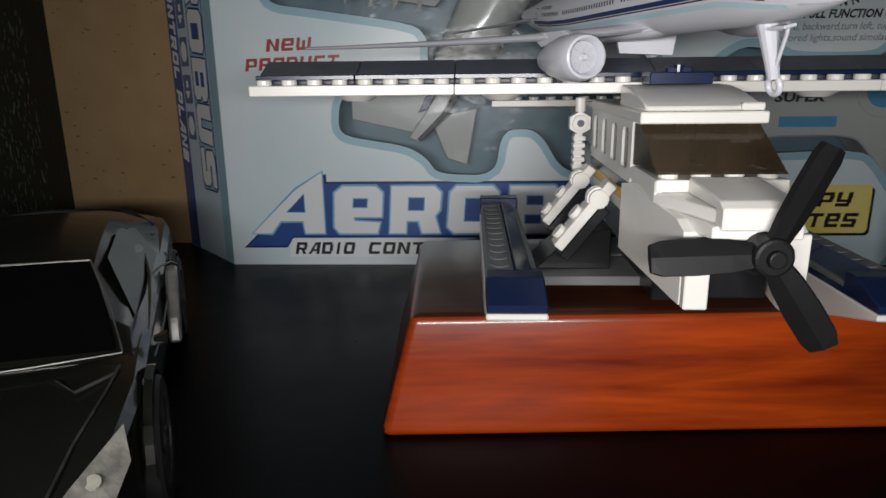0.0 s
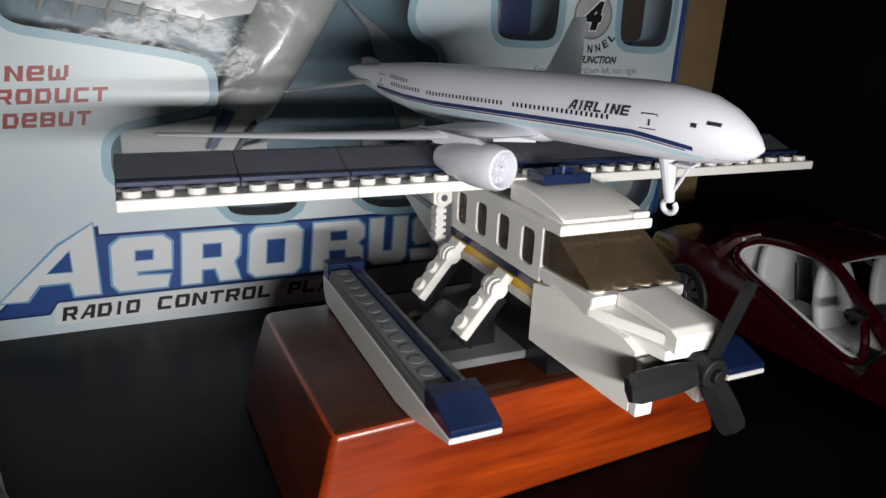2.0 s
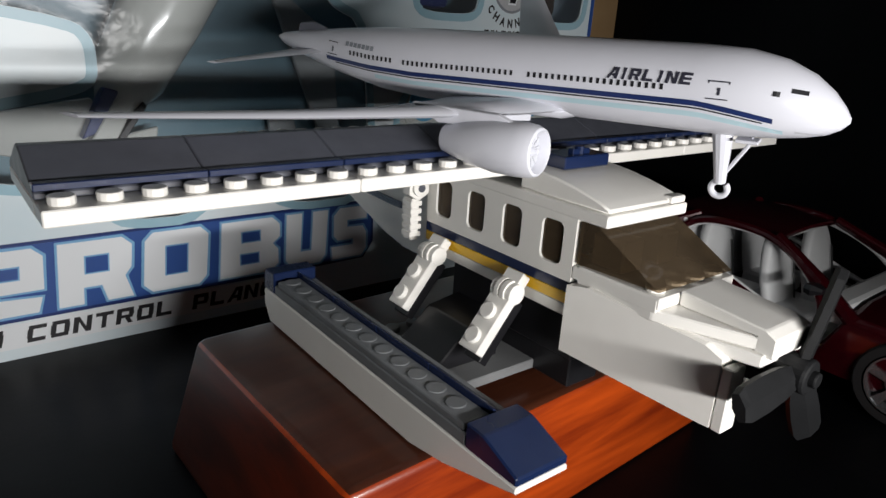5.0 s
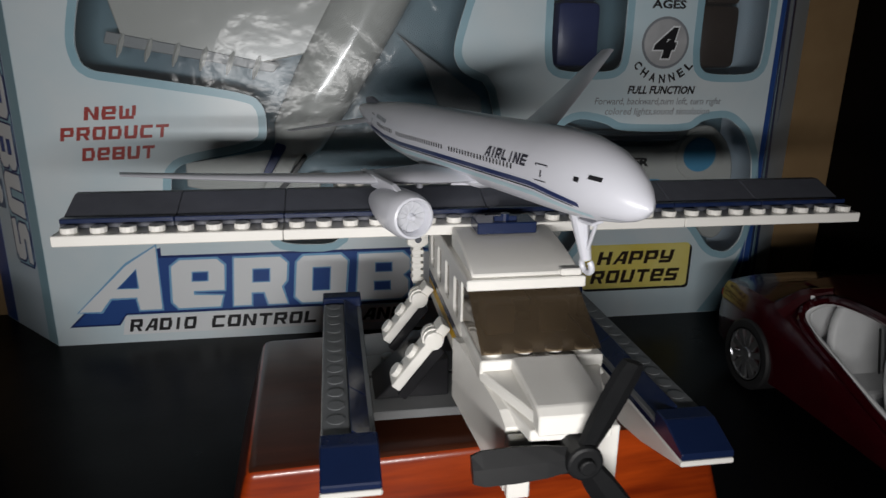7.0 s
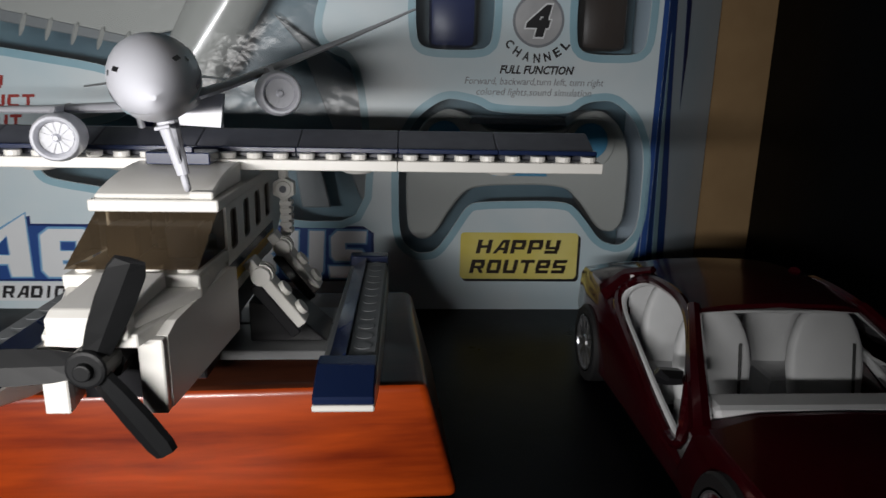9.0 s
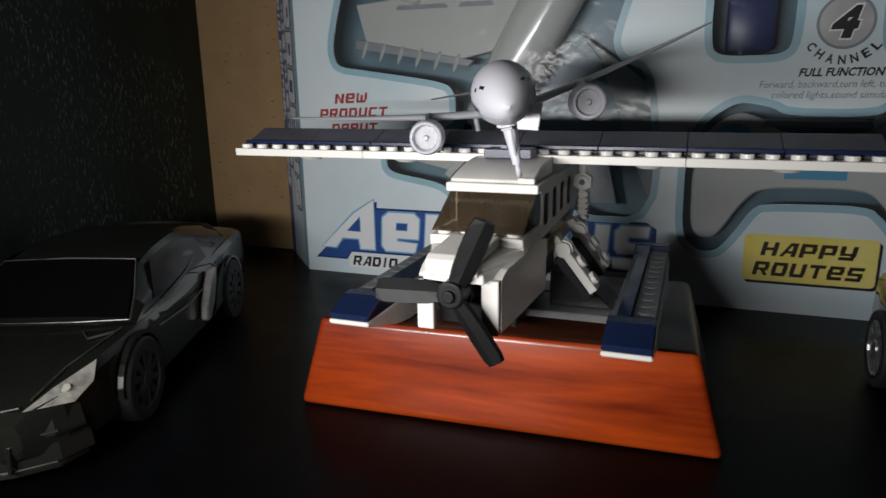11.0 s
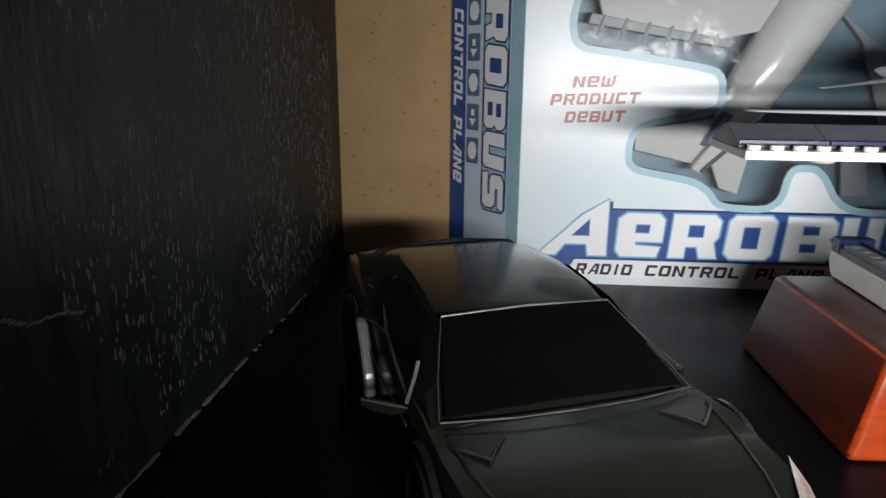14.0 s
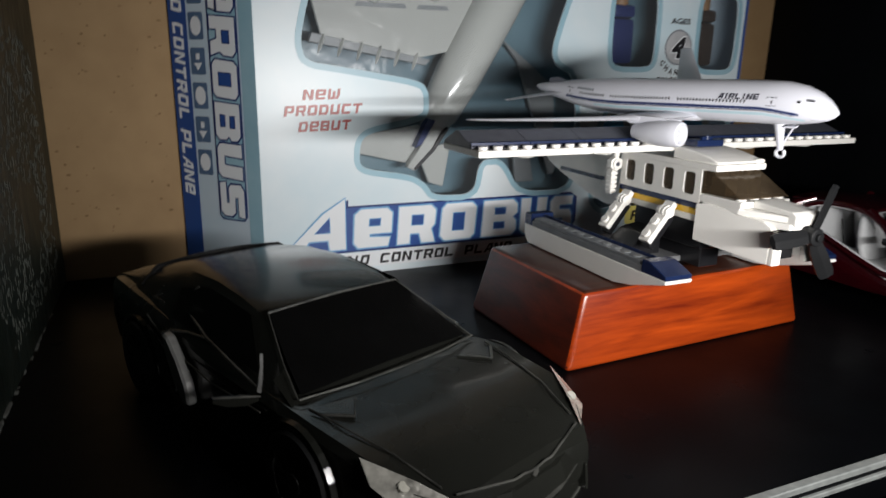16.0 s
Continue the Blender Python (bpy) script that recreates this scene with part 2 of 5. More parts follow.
def box(x0, x1, y0, y1, z0, z1, bev=0.0, seg=1):
    bm = bmesh.new()
    bmesh.ops.create_cube(bm, size=1, matrix=Matrix.Translation(((x0 + x1) / 2, (y0 + y1) / 2, (z0 + z1) / 2))
                          @ Matrix.Diagonal((x1 - x0, y1 - y0, z1 - z0, 1)))
    if bev:
        bmesh.ops.bevel(bm, geom=bm.edges[:], offset=bev, segments=seg, affect="EDGES", profile=0.5)
    return bm


def cyl(c, r, h, axis="z", seg=16, r2=None, bev=0.0):
    """A cylinder with its middle at c."""
    bm = bmesh.new()
    bmesh.ops.create_cone(bm, cap_ends=True, segments=seg, radius1=r, radius2=r if r2 is None else r2, depth=h)
    if bev:
        rim = [e for e in bm.edges if abs(e.verts[0].co.z - e.verts[1].co.z) < 1e-6]
        bmesh.ops.bevel(bm, geom=rim, offset=bev, segments=2, affect="EDGES", profile=0.5)
    turn = {"z": Matrix(), "x": Matrix.Rotation(radians(90), 4, "Y"), "y": Matrix.Rotation(radians(-90), 4, "X")}[axis]
    bmesh.ops.transform(bm, matrix=Matrix.Translation(c) @ turn, verts=bm.verts)
    return bm


def join(*bms):
    out = bms[0]
    for other in bms[1:]:
        me = bpy.data.meshes.new("scratch")
        other.to_mesh(me)
        other.free()
        out.from_mesh(me)
        bpy.data.meshes.remove(me)
    return out


def prism(poly, axis, a, b, bev=0.0):
    """A polygon swept along an axis from a to b. poly: (y, z) for x, (x, z) for y, (x, y) for z."""
    place = {"x": lambda p, s: (s, p[0], p[1]), "y": lambda p, s: (p[0], s, p[1]), "z": lambda p, s: (p[0], p[1], s)}[axis]
    bm = bmesh.new()
    lo, hi = [bm.verts.new(place(p, a)) for p in poly], [bm.verts.new(place(p, b)) for p in poly]
    bm.faces.new(lo), bm.faces.new(hi)
    for i in range(len(poly)):
        j = (i + 1) % len(poly)
        bm.faces.new((lo[i], lo[j], hi[j], hi[i]))
    bmesh.ops.recalc_face_normals(bm, faces=bm.faces)
    if bev:
        bmesh.ops.bevel(bm, geom=bm.edges[:], offset=bev, segments=1, affect="EDGES", profile=0.5)
    return bm


def loft(rings, cap=True):
    bm = bmesh.new()
    rows = [[bm.verts.new(p) for p in ring] for ring in rings]
    n = len(rows[0])
    for a, b in zip(rows, rows[1:]):
        for i in range(n):
            j = (i + 1) % n
            bm.faces.new((a[i], a[j], b[j], b[i]))
    if cap:
        bm.faces.new(rows[0]), bm.faces.new(rows[-1])
    return bm


def tube(points, r, seg=8):
    rings, pts = [], [Vector(p) for p in points]
    for i, p in enumerate(pts):
        d = (pts[min(i + 1, len(pts) - 1)] - pts[max(i - 1, 0)]).normalized()
        side = d.cross(Vector((0.13, 0.21, 0.97))).normalized()
        up = side.cross(d)
        rr = r[i] if isinstance(r, (list, tuple)) else r
        rings.append([p + side * rr * math.cos(2 * math.pi * k / seg) + up * rr * math.sin(2 * math.pi * k / seg) for k in range(seg)])
    return loft(rings)


def studs(spots, z, r=2.4, h=1.7, seg=14):
    return join(*[cyl((x, y, z + h / 2), r, h, "z", seg, bev=0.25) for x, y in spots])


def turned(bm, m):
    bmesh.ops.transform(bm, matrix=m, verts=bm.verts)
    return bm


def sheet(loop, holes, y, thick):
    """A flat card in the x-z plane with holes cut through it."""
    bm = bmesh.new()
    for pts in (loop, *holes):
        vs = [bm.verts.new((x, y, z)) for x, z in pts]
        for i in range(len(vs)):
            bm.edges.new((vs[i - 1], vs[i]))
    bmesh.ops.triangle_fill(bm, use_beauty=True, edges=bm.edges[:])
    res = bmesh.ops.extrude_face_region(bm, geom=bm.faces[:])
    for v in [g for g in res["geom"] if isinstance(g, bmesh.types.BMVert)]:
        v.co.y += thick
    return bm


def smoothed(pts, rounds=2):
    """A closed outline with its corners cut round."""
    for _ in range(rounds):
        out = []
        for i, (x, z) in enumerate(pts):
            u, w = pts[(i + 1) % len(pts)]
            out += [(0.8 * x + 0.2 * u, 0.8 * z + 0.2 * w), (0.2 * x + 0.8 * u, 0.2 * z + 0.8 * w)]
        pts = out
    return pts


def rounded(x0, x1, z0, z1, r, n=4):
    """A rectangle's outline with rounded corners."""
    out = []
    for cx, cz, a0 in ((x1 - r, z1 - r, 0), (x0 + r, z1 - r, 90), (x0 + r, z0 + r, 180), (x1 - r, z0 + r, 270)):
        out += [(cx + r * math.cos(radians(a0 + 90 * k / n)), cz + r * math.sin(radians(a0 + 90 * k / n))) for k in range(n + 1)]
    return out


def grown(pts, d):
    """A closed outline moved outward by d."""
    area = sum(pts[i - 1][0] * pts[i][1] - pts[i][0] * pts[i - 1][1] for i in range(len(pts)))
    s, out = (1 if area > 0 else -1), []
    for i in range(len(pts)):
        a, b, c = Vector(pts[i - 1]), Vector(pts[i]), Vector(pts[(i + 1) % len(pts)])
        n1, n2 = (b - a).normalized(), (c - b).normalized()
        n = Vector((n1.y + n2.y, -n1.x - n2.x))
        n = n.normalized() if n.length > 1e-6 else Vector((n1.y, -n1.x))
        out.append(tuple(b + n * d * s))
    return out


def text_bm(words, width, height, shear=0.0, bold=0.0, depth=0.15, spacing=1.0):
    """Words in the built-in font, fitted into width x height from (0, 0), in the x-y plane."""
    cu = bpy.data.curves.new("words", "FONT")
    cu.body, cu.size, cu.shear, cu.offset, cu.extrude, cu.resolution_u = words, 10, shear, bold, 0.5, 2
    cu.space_character = spacing
    ob = bpy.data.objects.new("words", cu)
    scene.collection.objects.link(ob)
    bpy.context.view_layer.update()
    me = bpy.data.meshes.new_from_object(ob.evaluated_get(bpy.context.evaluated_depsgraph_get()))
    bpy.data.objects.remove(ob)
    bm = bmesh.new()
    bm.from_mesh(me)
    bpy.data.meshes.remove(me)
    xs, ys = [v.co.x for v in bm.verts], [v.co.y for v in bm.verts]
    sx, sy = width / (max(xs) - min(xs)), height / (max(ys) - min(ys))
    x0, y0 = min(xs), min(ys)
    for v in bm.verts:
        v.co = ((v.co.x - x0) * sx, (v.co.y - y0) * sy, (v.co.z + 0.5) * depth)
    return bm


def cell(x0, x1, y0, y1):
    return [(x0, y0), (x1, y0), (x1, y1), (x0, y1)]


BAR_L, BAR_R, BAR_T, BAR_B = cell(0, 0.29, 0.23, 0.77), cell(0.71, 1, 0.23, 0.77), cell(0.05, 0.96, 0.77, 1), cell(0.05, 0.96, 0, 0.23)
UP_R, LOW_R, UP_L = cell(0.71, 1, 0.58, 0.77), cell(0.71, 1, 0.23, 0.4), cell(0, 0.29, 0.58, 0.77)
STEM, MID, TOP = cell(0, 0.29, 0, 0.77), cell(0.29, 0.96, 0.39, 0.59), cell(0, 0.96, 0.77, 1)
SQUARE = {
    "A": [[(0, 0), (0.26, 0), (0.62, 0.77), (0.40, 0.77)], [(0.40, 0.77), (1, 0.77), (1, 1), (0.5, 1)], cell(0.71, 1, 0, 0.77), [(0.37, 0.24), (0.71, 0.24), (0.71, 0.42), (0.45, 0.42)]],
    "B": [BAR_L, cell(0, 0.96, 0.77, 1), cell(0, 0.96, 0, 0.23), MID, UP_R, LOW_R],
    "C": [BAR_L, BAR_T, BAR_B],
    "D": [BAR_L, BAR_R, cell(0, 0.9, 0.77, 1), cell(0, 0.9, 0, 0.23)],
    "e": [BAR_L, BAR_T, BAR_B, MID, UP_R],
    "E": [cell(0, 0.29, 0.23, 0.77), TOP, MID, cell(0, 0.96, 0, 0.23)],
    "H": [cell(0, 0.29, 0, 1), cell(0.71, 1, 0, 1), cell(0.29, 0.71, 0.4, 0.6)],
    "I": [cell(0.3, 0.7, 0, 1)],
    "L": [cell(0, 0.29, 0.23, 1), cell(0, 0.96, 0, 0.23)],
    "N": [cell(0, 0.29, 0, 1), cell(0.71, 1, 0, 1), [(0.29, 1), (0.29, 0.68), (0.71, 0), (0.71, 0.32)]],
    "O": [BAR_L, BAR_R, BAR_T, BAR_B],
    "p": [STEM, TOP, cell(0.29, 0.96, 0.3, 0.48), cell(0.71, 1, 0.48, 0.77)],
    "P": [STEM, TOP, cell(0.29, 0.96, 0.3, 0.48), cell(0.71, 1, 0.48, 0.77)],
    "R": [STEM, TOP, cell(0.29, 0.96, 0.36, 0.54), cell(0.71, 1, 0.54, 0.77), [(0.5, 0.36), (0.78, 0.36), (1, 0), (0.73, 0)]],
    "S": [cell(0.05, 1, 0.77, 1), UP_L, cell(0.04, 0.96, 0.39, 0.59), LOW_R, cell(0, 0.96, 0, 0.23)],
    "T": [cell(0, 1, 0.77, 1), cell(0.37, 0.63, 0, 0.77)],
    "U": [cell(0, 0.29, 0.23, 1), cell(0.71, 1, 0.23, 1), BAR_B],
    "W": [cell(0, 0.22, 0.23, 1), cell(0.39, 0.61, 0.23, 0.775), cell(0.78, 1, 0.23, 1), cell(0.04, 0.9, 0, 0.23)],
    "y": [cell(0, 0.29, 0.5, 1), cell(0.71, 1, 0.23, 1), cell(0.04, 0.71, 0.32, 0.5), cell(0.02, 0.94, 0, 0.23)],
}


def glyph(polys):
    """One letter as a connected flat mesh: upright strokes on a shared grid, slanting strokes beside them."""
    rects = [p for p in polys if p[0][1] == p[1][1] and p[1][0] == p[2][0] and p[0][0] == p[3][0]]
    xs, ys = sorted({q[0] for p in rects for q in p}), sorted({q[1] for p in rects for q in p})
    faces = [cell(a, b, c, d) for a, b in zip(xs, xs[1:]) for c, d in zip(ys, ys[1:])
             if any(p[0][0] < (a + b) / 2 < p[1][0] and p[0][1] < (c + d) / 2 < p[2][1] for p in rects)]
    return faces + [p for p in polys if p not in rects]


def square_letters(words, width, height, shear=0.2, depth=0.15, gap=0.2):
    """Words in the box's squarish wide lettering, one bmesh a letter, from (0, 0) in the x-y plane."""
    wide = {"I": 0.62, " ": 0.5, "W": 1.15}
    total = sum(wide.get(c, 1.0) for c in words) + gap * (len(words) - 1)
    unit = (width - shear * height) / total
    out, x = [], 0.0
    for c in words:
        w = wide.get(c, 1.0) * unit
        if c in SQUARE:
            bm, made = bmesh.new(), {}
            for poly in glyph(SQUARE[c]):
                vs = []
                for px, py in poly:
                    key = (round(px, 3), round(py, 3))
                    if key not in made:
                        made[key] = bm.verts.new((x + px * w + shear * py * height, py * height, depth))
                    vs.append(made[key])
                bm.faces.new(vs)
            res = bmesh.ops.extrude_face_region(bm, geom=bm.faces[:])
            for v in [g for g in res["geom"] if isinstance(g, bmesh.types.BMVert)]:
                v.co.z = 0.0
            out.append(bm)
        x += w + gap * unit
    return out


def on_front(bm, x, z, y=-0.3, slope=0.0):
    """From the x-y plane onto a card that faces -y, at (x, z), turned by slope degrees."""
    return turned(bm, Matrix.Translation((x, y, z)) @ Matrix.Rotation(radians(-slope), 4, "Y") @ Matrix.Rotation(radians(90), 4, "X"))


def flat(poly, depth):
    """A thin flat shape in the x-y plane."""
    return prism(poly, "z", 0, depth)


# ---- the shelf compartment ----
def structure(name, bm, material, label, category):
    ob = part(name, bm, material)
    return tagged(ob, label, category, kind="structure")


structure("floor", box(-175, 530, -302, 60, -18, 0), M_FLOOR, "black glossy shelf board with faint scuffs", "shelf")
strip = structure("trim", box(-175, 530, -306, -302.2, -2.4, 0.5, 0.4), M_METAL, "thin scratched metal strip along the shelf's front edge", "edge strip")
part("lower_lip", box(-175, 530, -306.2, -302.3, -7.2, -5.0, 0.4), M_METAL, strip)
part("dark_core", box(-175, 530, -304.8, -302.2, -18, -2.5), M_FLOOR, strip)
structure("wall_back", box(-180, 530, 52, 60, -18, 420), M_MDF, "brown hardboard back panel with small stains", "wall")
lw = box(-160, -125, -420, 52, -18, 420)
bmesh.ops.transform(lw, matrix=Matrix.Translation((-125, 52, 0)) @ Matrix.Rotation(radians(-2.0), 4, "Z") @ Matrix.Translation((125, -52, 0)), verts=lw.verts)
structure("wall_left", lw, M_WALL, "black painted side panel with rough scratched surface", "wall")
structure("wall_right", box(497, 530, -420, 52, 0, 420), M_FLOOR, "black side panel of the shelf compartment", "wall")
structure("ceiling", box(-180, 530, -304, 60, 420, 436), M_FLOOR, "black underside of the upper shelf", "ceiling")
back_room = structure("wall_front", box(-900, 1300, -1500, -1480, -900, 1200), M_FLOOR, "dark wall of the unlit room", "wall")
rnd = random.Random(4)
spots = []
for k in range(90):
    x, z, r = rnd.uniform(-122, -52), rnd.uniform(30, 230), rnd.uniform(0.25, 0.75)
    spots.append(turned(cyl((0, 0, 0), r, 0.1, "y", 9), Matrix.Translation((x, 51.9, z)) @ Matrix.Diagonal((rnd.uniform(0.8, 2.2), 1, rnd.uniform(0.6, 1.2), 1))))
tagged(part("stain", join(*spots), M_SPOT, bpy.data.objects["wall_back"]), kind="stuff")
scr = []
for k in range(46):
    y = rnd.choice((-262, -205, -150, -120, -60)) + rnd.gauss(0, 22)
    x = -125 - (52 - y) * math.sin(radians(2.0)) + 0.2
    scr.append(box(x, x + rnd.uniform(0.3, 1.6), y, y + rnd.uniform(1, 12), 0.02, rnd.uniform(0.1, 0.9)))
tagged(part("joint_chips", join(*scr), M_CHIP, bpy.data.objects["wall_left"], "worn pale chips along the bottom joint"), kind="stuff")

flecks = []
for k in range(3400):
    y, z, h = rnd.uniform(-250, 30), rnd.uniform(12, 235) ** 1.0, rnd.uniform(0.8, 4.5)
    if noise.noise(Vector((y * 0.018, z * 0.02, 3.0))) < -0.25:
        continue
    x = -125 - (52 - y) * math.sin(radians(2.0))
    wd = rnd.uniform(0.10, 0.45)
    flecks.append(prism([(y, z), (y + wd, z + 0.3 * h), (y + wd * 0.6, z + h), (y - wd * 0.5, z + 0.7 * h)], "x", x - 0.3, x + rnd.uniform(0.15, 0.3)))
for k in range(26):
    y = -278 + 1.5 * k + rnd.uniform(-0.4, 0.4)
    x = -125 - (52 - y) * math.sin(radians(2.0))
    z = 75.5 - 0.4 * k + 0.8 * math.sin(k * 0.4) + rnd.uniform(-0.4, 0.4)
    flecks.append(prism([(y, z), (y + 2.2, z + 0.1), (y + 2.0, z + 0.6), (y + 0.2, z + 0.5)], "x", x - 0.3, x + 0.2))
tagged(part("paint_fleck", join(*flecks), M_FLECK, bpy.data.objects["wall_left"], "pale flecks and a scratch in the black paint"), kind="stuff")

# ---- wooden display block ----
stand = thing("display_block", (198, -138, 0), "red-brown lacquered wooden block carrying a toy seaplane", "wooden block", (0, 0, 3.0), offset=False)
blk = loft([[(-87.5, -52, 0), (85, -52, 0), (85, 49, 0), (-86, 49, 0)],
            [(-77, -48.5, 40), (74, -48.5, 40), (74, 46, 40), (-75, 46, 40)]])
bmesh.ops.bevel(blk, geom=blk.edges[:], offset=3.0, segments=4, affect="EDGES", profile=0.5)
blk_ob = part("body", blk, M_WOOD, stand, smooth=True)
blk_ob.data.materials.append(M_ENDGRAIN)
blk_ob.data.materials.append(M_TOPSHADE)
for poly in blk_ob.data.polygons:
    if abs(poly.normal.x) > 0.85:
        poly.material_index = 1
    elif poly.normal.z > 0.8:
        # top face gets the wood with painted shade
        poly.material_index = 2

# ---- toy seaplane of plastic building bricks ----
CX = 202.5
sea = thing("toy_seaplane", (CX, -160, 40), "white and navy toy seaplane of building bricks on floats", "toy plane")


def seaplane_float(x0, name_label, inner):
    """One float, 2 studs wide; inner: +1 if the fuselage lies to its +x side."""
    fl = part("float", prism([(-93, 46), (-97, 40.6), (-182, 40.6), (-196, 43), (-208, 46.5), (-220.5, 50.2), (-220.5, 51.8), (-93, 51.8)], "x", x0, x0 + 16, 0.4), M_WHITE, sea, name_label)
    a, b = (x0, x0 + 16)
    part("deck_plate", box(a + 0.3, b - 0.3, -203, -101, 51.9, 55.2, 0.3), M_DECK, fl, "grey deck plate")
    row = x0 + (4.6 if inner > 0 else 11.4)
    part("deck_studs", join(box(row - 4, row + 4, -202, -103, 55.3, 57.2, 0.3), studs([(row, -106 - 8 * k) for k in range(12)], 57.2, 2.7, 0.35)), M_DECK, fl, "grey tile with a row of studs")
    sl = [(b - 0.2, 51.9), (b - 0.2, 54), (b - 7.3, 59), (b - 7.3, 51.9)] if inner > 0 else [(a + 0.2, 51.9), (a + 0.2, 54), (a + 7.3, 59), (a + 7.3, 51.9)]
    for k in range(4):
        part("slope_brick", prism(sl, "y", -203 + 25.5 * k + 0.1, -203 + 25.5 * (k + 1) - 0.1, 0.3), M_NAVY, fl, "navy slope brick")
    part("bow_brick", prism([(-203.2, 51.9), (-203.2, 58.5), (-209, 58.3), (-220.3, 54), (-220.3, 51.9)], "x", a + 0.1, b - 0.1, 0.4), M_NAVY, fl, "navy bow brick")
    part("stern_brick", prism([(-100.8, 51.9), (-100.8, 59.3), (-94, 59.3), (-93, 57.5), (-93, 51.9)], "x", a + 0.1, b - 0.1, 0.4), M_NAVY, fl, "navy stern brick")
    return fl


seaplane_float(146, "white float hull with an upturned bow", 1)
seaplane_float(244, "white float hull with an upturned bow", -1)

# fuselage
WIN_Y = [-139.5, -155.0, -170.5, -186.0]
for side, x in ((-1, 186.5), (1, 218.5)):
    xa, xb = (x, x + 3) if side < 0 else (x - 3, x)
    holes = [rounded(y - 3.9, y + 3.9, 84.6, 96.2, 1.9) for y in WIN_Y]
    wall = sheet([(-194, 81.2), (-131, 81.2), (-131, 100), (-194, 100)], holes, 0, 3)
    wall = turned(wall, Matrix(((0, -side, 0, x if side > 0 else x), (1, 0, 0, 0), (0, 0, 1, 0), (0, 0, 0, 1))))
    w = part("cabin_wall", wall, M_WHITE, sea, "white cabin wall with four windows")
    for y in WIN_Y:
        xm = x - side * 1.2
        pane = box(xm - 0.4, xm + 0.4, y - 4.2, y + 4.2, 84.2, 96.6)
        part("window_pane", pane, M_SMOKE, w, "smoked brown window")
    part("navy_stripe", box(xa, xb, -194, -131, 78.1, 81.1, 0.15), M_NAVY, sea, "navy stripe plate")
    part("yellow_stripe", box(xa, xb, -194, -131, 74.9, 78.0, 0.15), M_YELLOW, sea, "yellow stripe plate")
    part("sill_plate", box(xa, xb, -194, -131, 71.6, 74.8, 0.15), M_WHITE, sea)
part("cabin_floor", box(189.8, 215.2, -193, -131, 71.5, 74.5), M_GREY, sea)
part("rear_bulkhead", box(189.8, 215.2, -133.5, -131, 74.6, 99.8), M_WHITE, sea)
for k, y in enumerate((-148, -170, -188)):
    part("seat_brick", join(box(192, 200, y - 4, y + 4, 74.6, 84, 0.4), box(205, 213, y - 4, y + 4, 74.6, 84, 0.4)), M_TAN, sea, "tan seat brick")
part("under_hull", join(box(192, 213, -193, -140, 56, 71.3, 0.5), box(196, 209, -190, -146, 45, 55.9, 0.5)), M_BLACK, sea, "black brick under the cabin")
part("cross_plate", box(162.3, 243.7, -176, -152, 45, 48.1, 0.3), M_GREY, sea, "grey cross plate between the floats")
part("cross_plate", join(box(162.3, 243.7, -150, -134, 45, 48.1, 0.3), studs([(170 + 8 * k, -146) for k in range(3)] + [(170 + 8 * k, -138) for k in range(3)], 48.1)), M_GREY, sea, "grey cross plate between the floats")
part("black_wedge", prism([(163, 48.2), (188, 48.2), (188, 62), (176, 60)], "y", -168, -148, 0.4), M_BLACK, sea, "black wedge brick")
part("black_wedge", prism([(242, 48.2), (217, 48.2), (217, 62), (229, 60)], "y", -168, -148, 0.4), M_BLACK, sea, "black wedge brick")


def strut(y, side):
    """A slanting white plate with studs on it, hinged to the cabin."""
    m = Matrix.Translation((CX + side * 21.5, y, 74)) @ Matrix.Diagonal((side, 1, 1, 1)) @ Matrix.Rotation(radians(52), 4, "Y")
    s = part("strut", turned(join(box(0.5, 19.5, -3.9, 3.9, -1.6, 1.6, 0.3), studs([(7.6, 0), (15.4, 0)], 1.6)), m), M_WHITE, sea, "white slanting strut plate with studs")
    part("hinge", turned(join(cyl((0, 0, 0), 3.0, 8, "y", 14, bev=0.3), cyl((0, -1.2, 0), 3.5, 1.4, "y", 14), cyl((0, 1.2, 0), 3.5, 1.4, "y", 14), box(-6, 0, -3.4, 3.4, -2, 1.4, 0.3)), m), M_WHITE, s, "white finger hinge")
    part("brace", turned(box(1, 21, -3.4, 3.4, -5.2, -1.9, 0.3), m), M_BLACK, s, "black brace under the strut")


for y in (-142, -177):
    strut(y, -1), strut(y, 1)

# nose
for side in (-1, 1):
    def nx(v):
        return CX + side * v
    prof = [(-195, 63, 81.5), (-201, 62.6, 82.5), (-232, 60.6, 79.5), (-236.5, 60.5, 77.5)]
    part("nose_side", loft([[(nx(o), y, lo_), (nx(i), y, lo_), (nx(i), y, hi_), (nx(o), y, hi_)] for (y, lo_, hi_), o, i in zip(prof, (18.3, 17.6, 13.9, 13.4), (13.4, 12.8, 8.6, 8.0))]), M_WHITE, sea, "white nose side block")
    part("nose_post", box(min(nx(13.2), nx(7.8)), max(nx(13.2), nx(7.8)), -239.4, -236.7, 60.2, 76.0 if side < 0 else 77.5, 0.3), M_WHITE, sea)
part("nose_core", box(195.2, 209.8, -233, -195.5, 61, 78), M_BLACK, sea, "black engine block inside the nose")
part("nose_shelf", prism([(186.6, -196), (218.4, -196), (218.4, -219), (210.5, -241), (194.5, -241), (186.6, -219)], "z", 80.3, 83.3, 0.35), M_WHITE, sea, "white wedge plate over the nose")
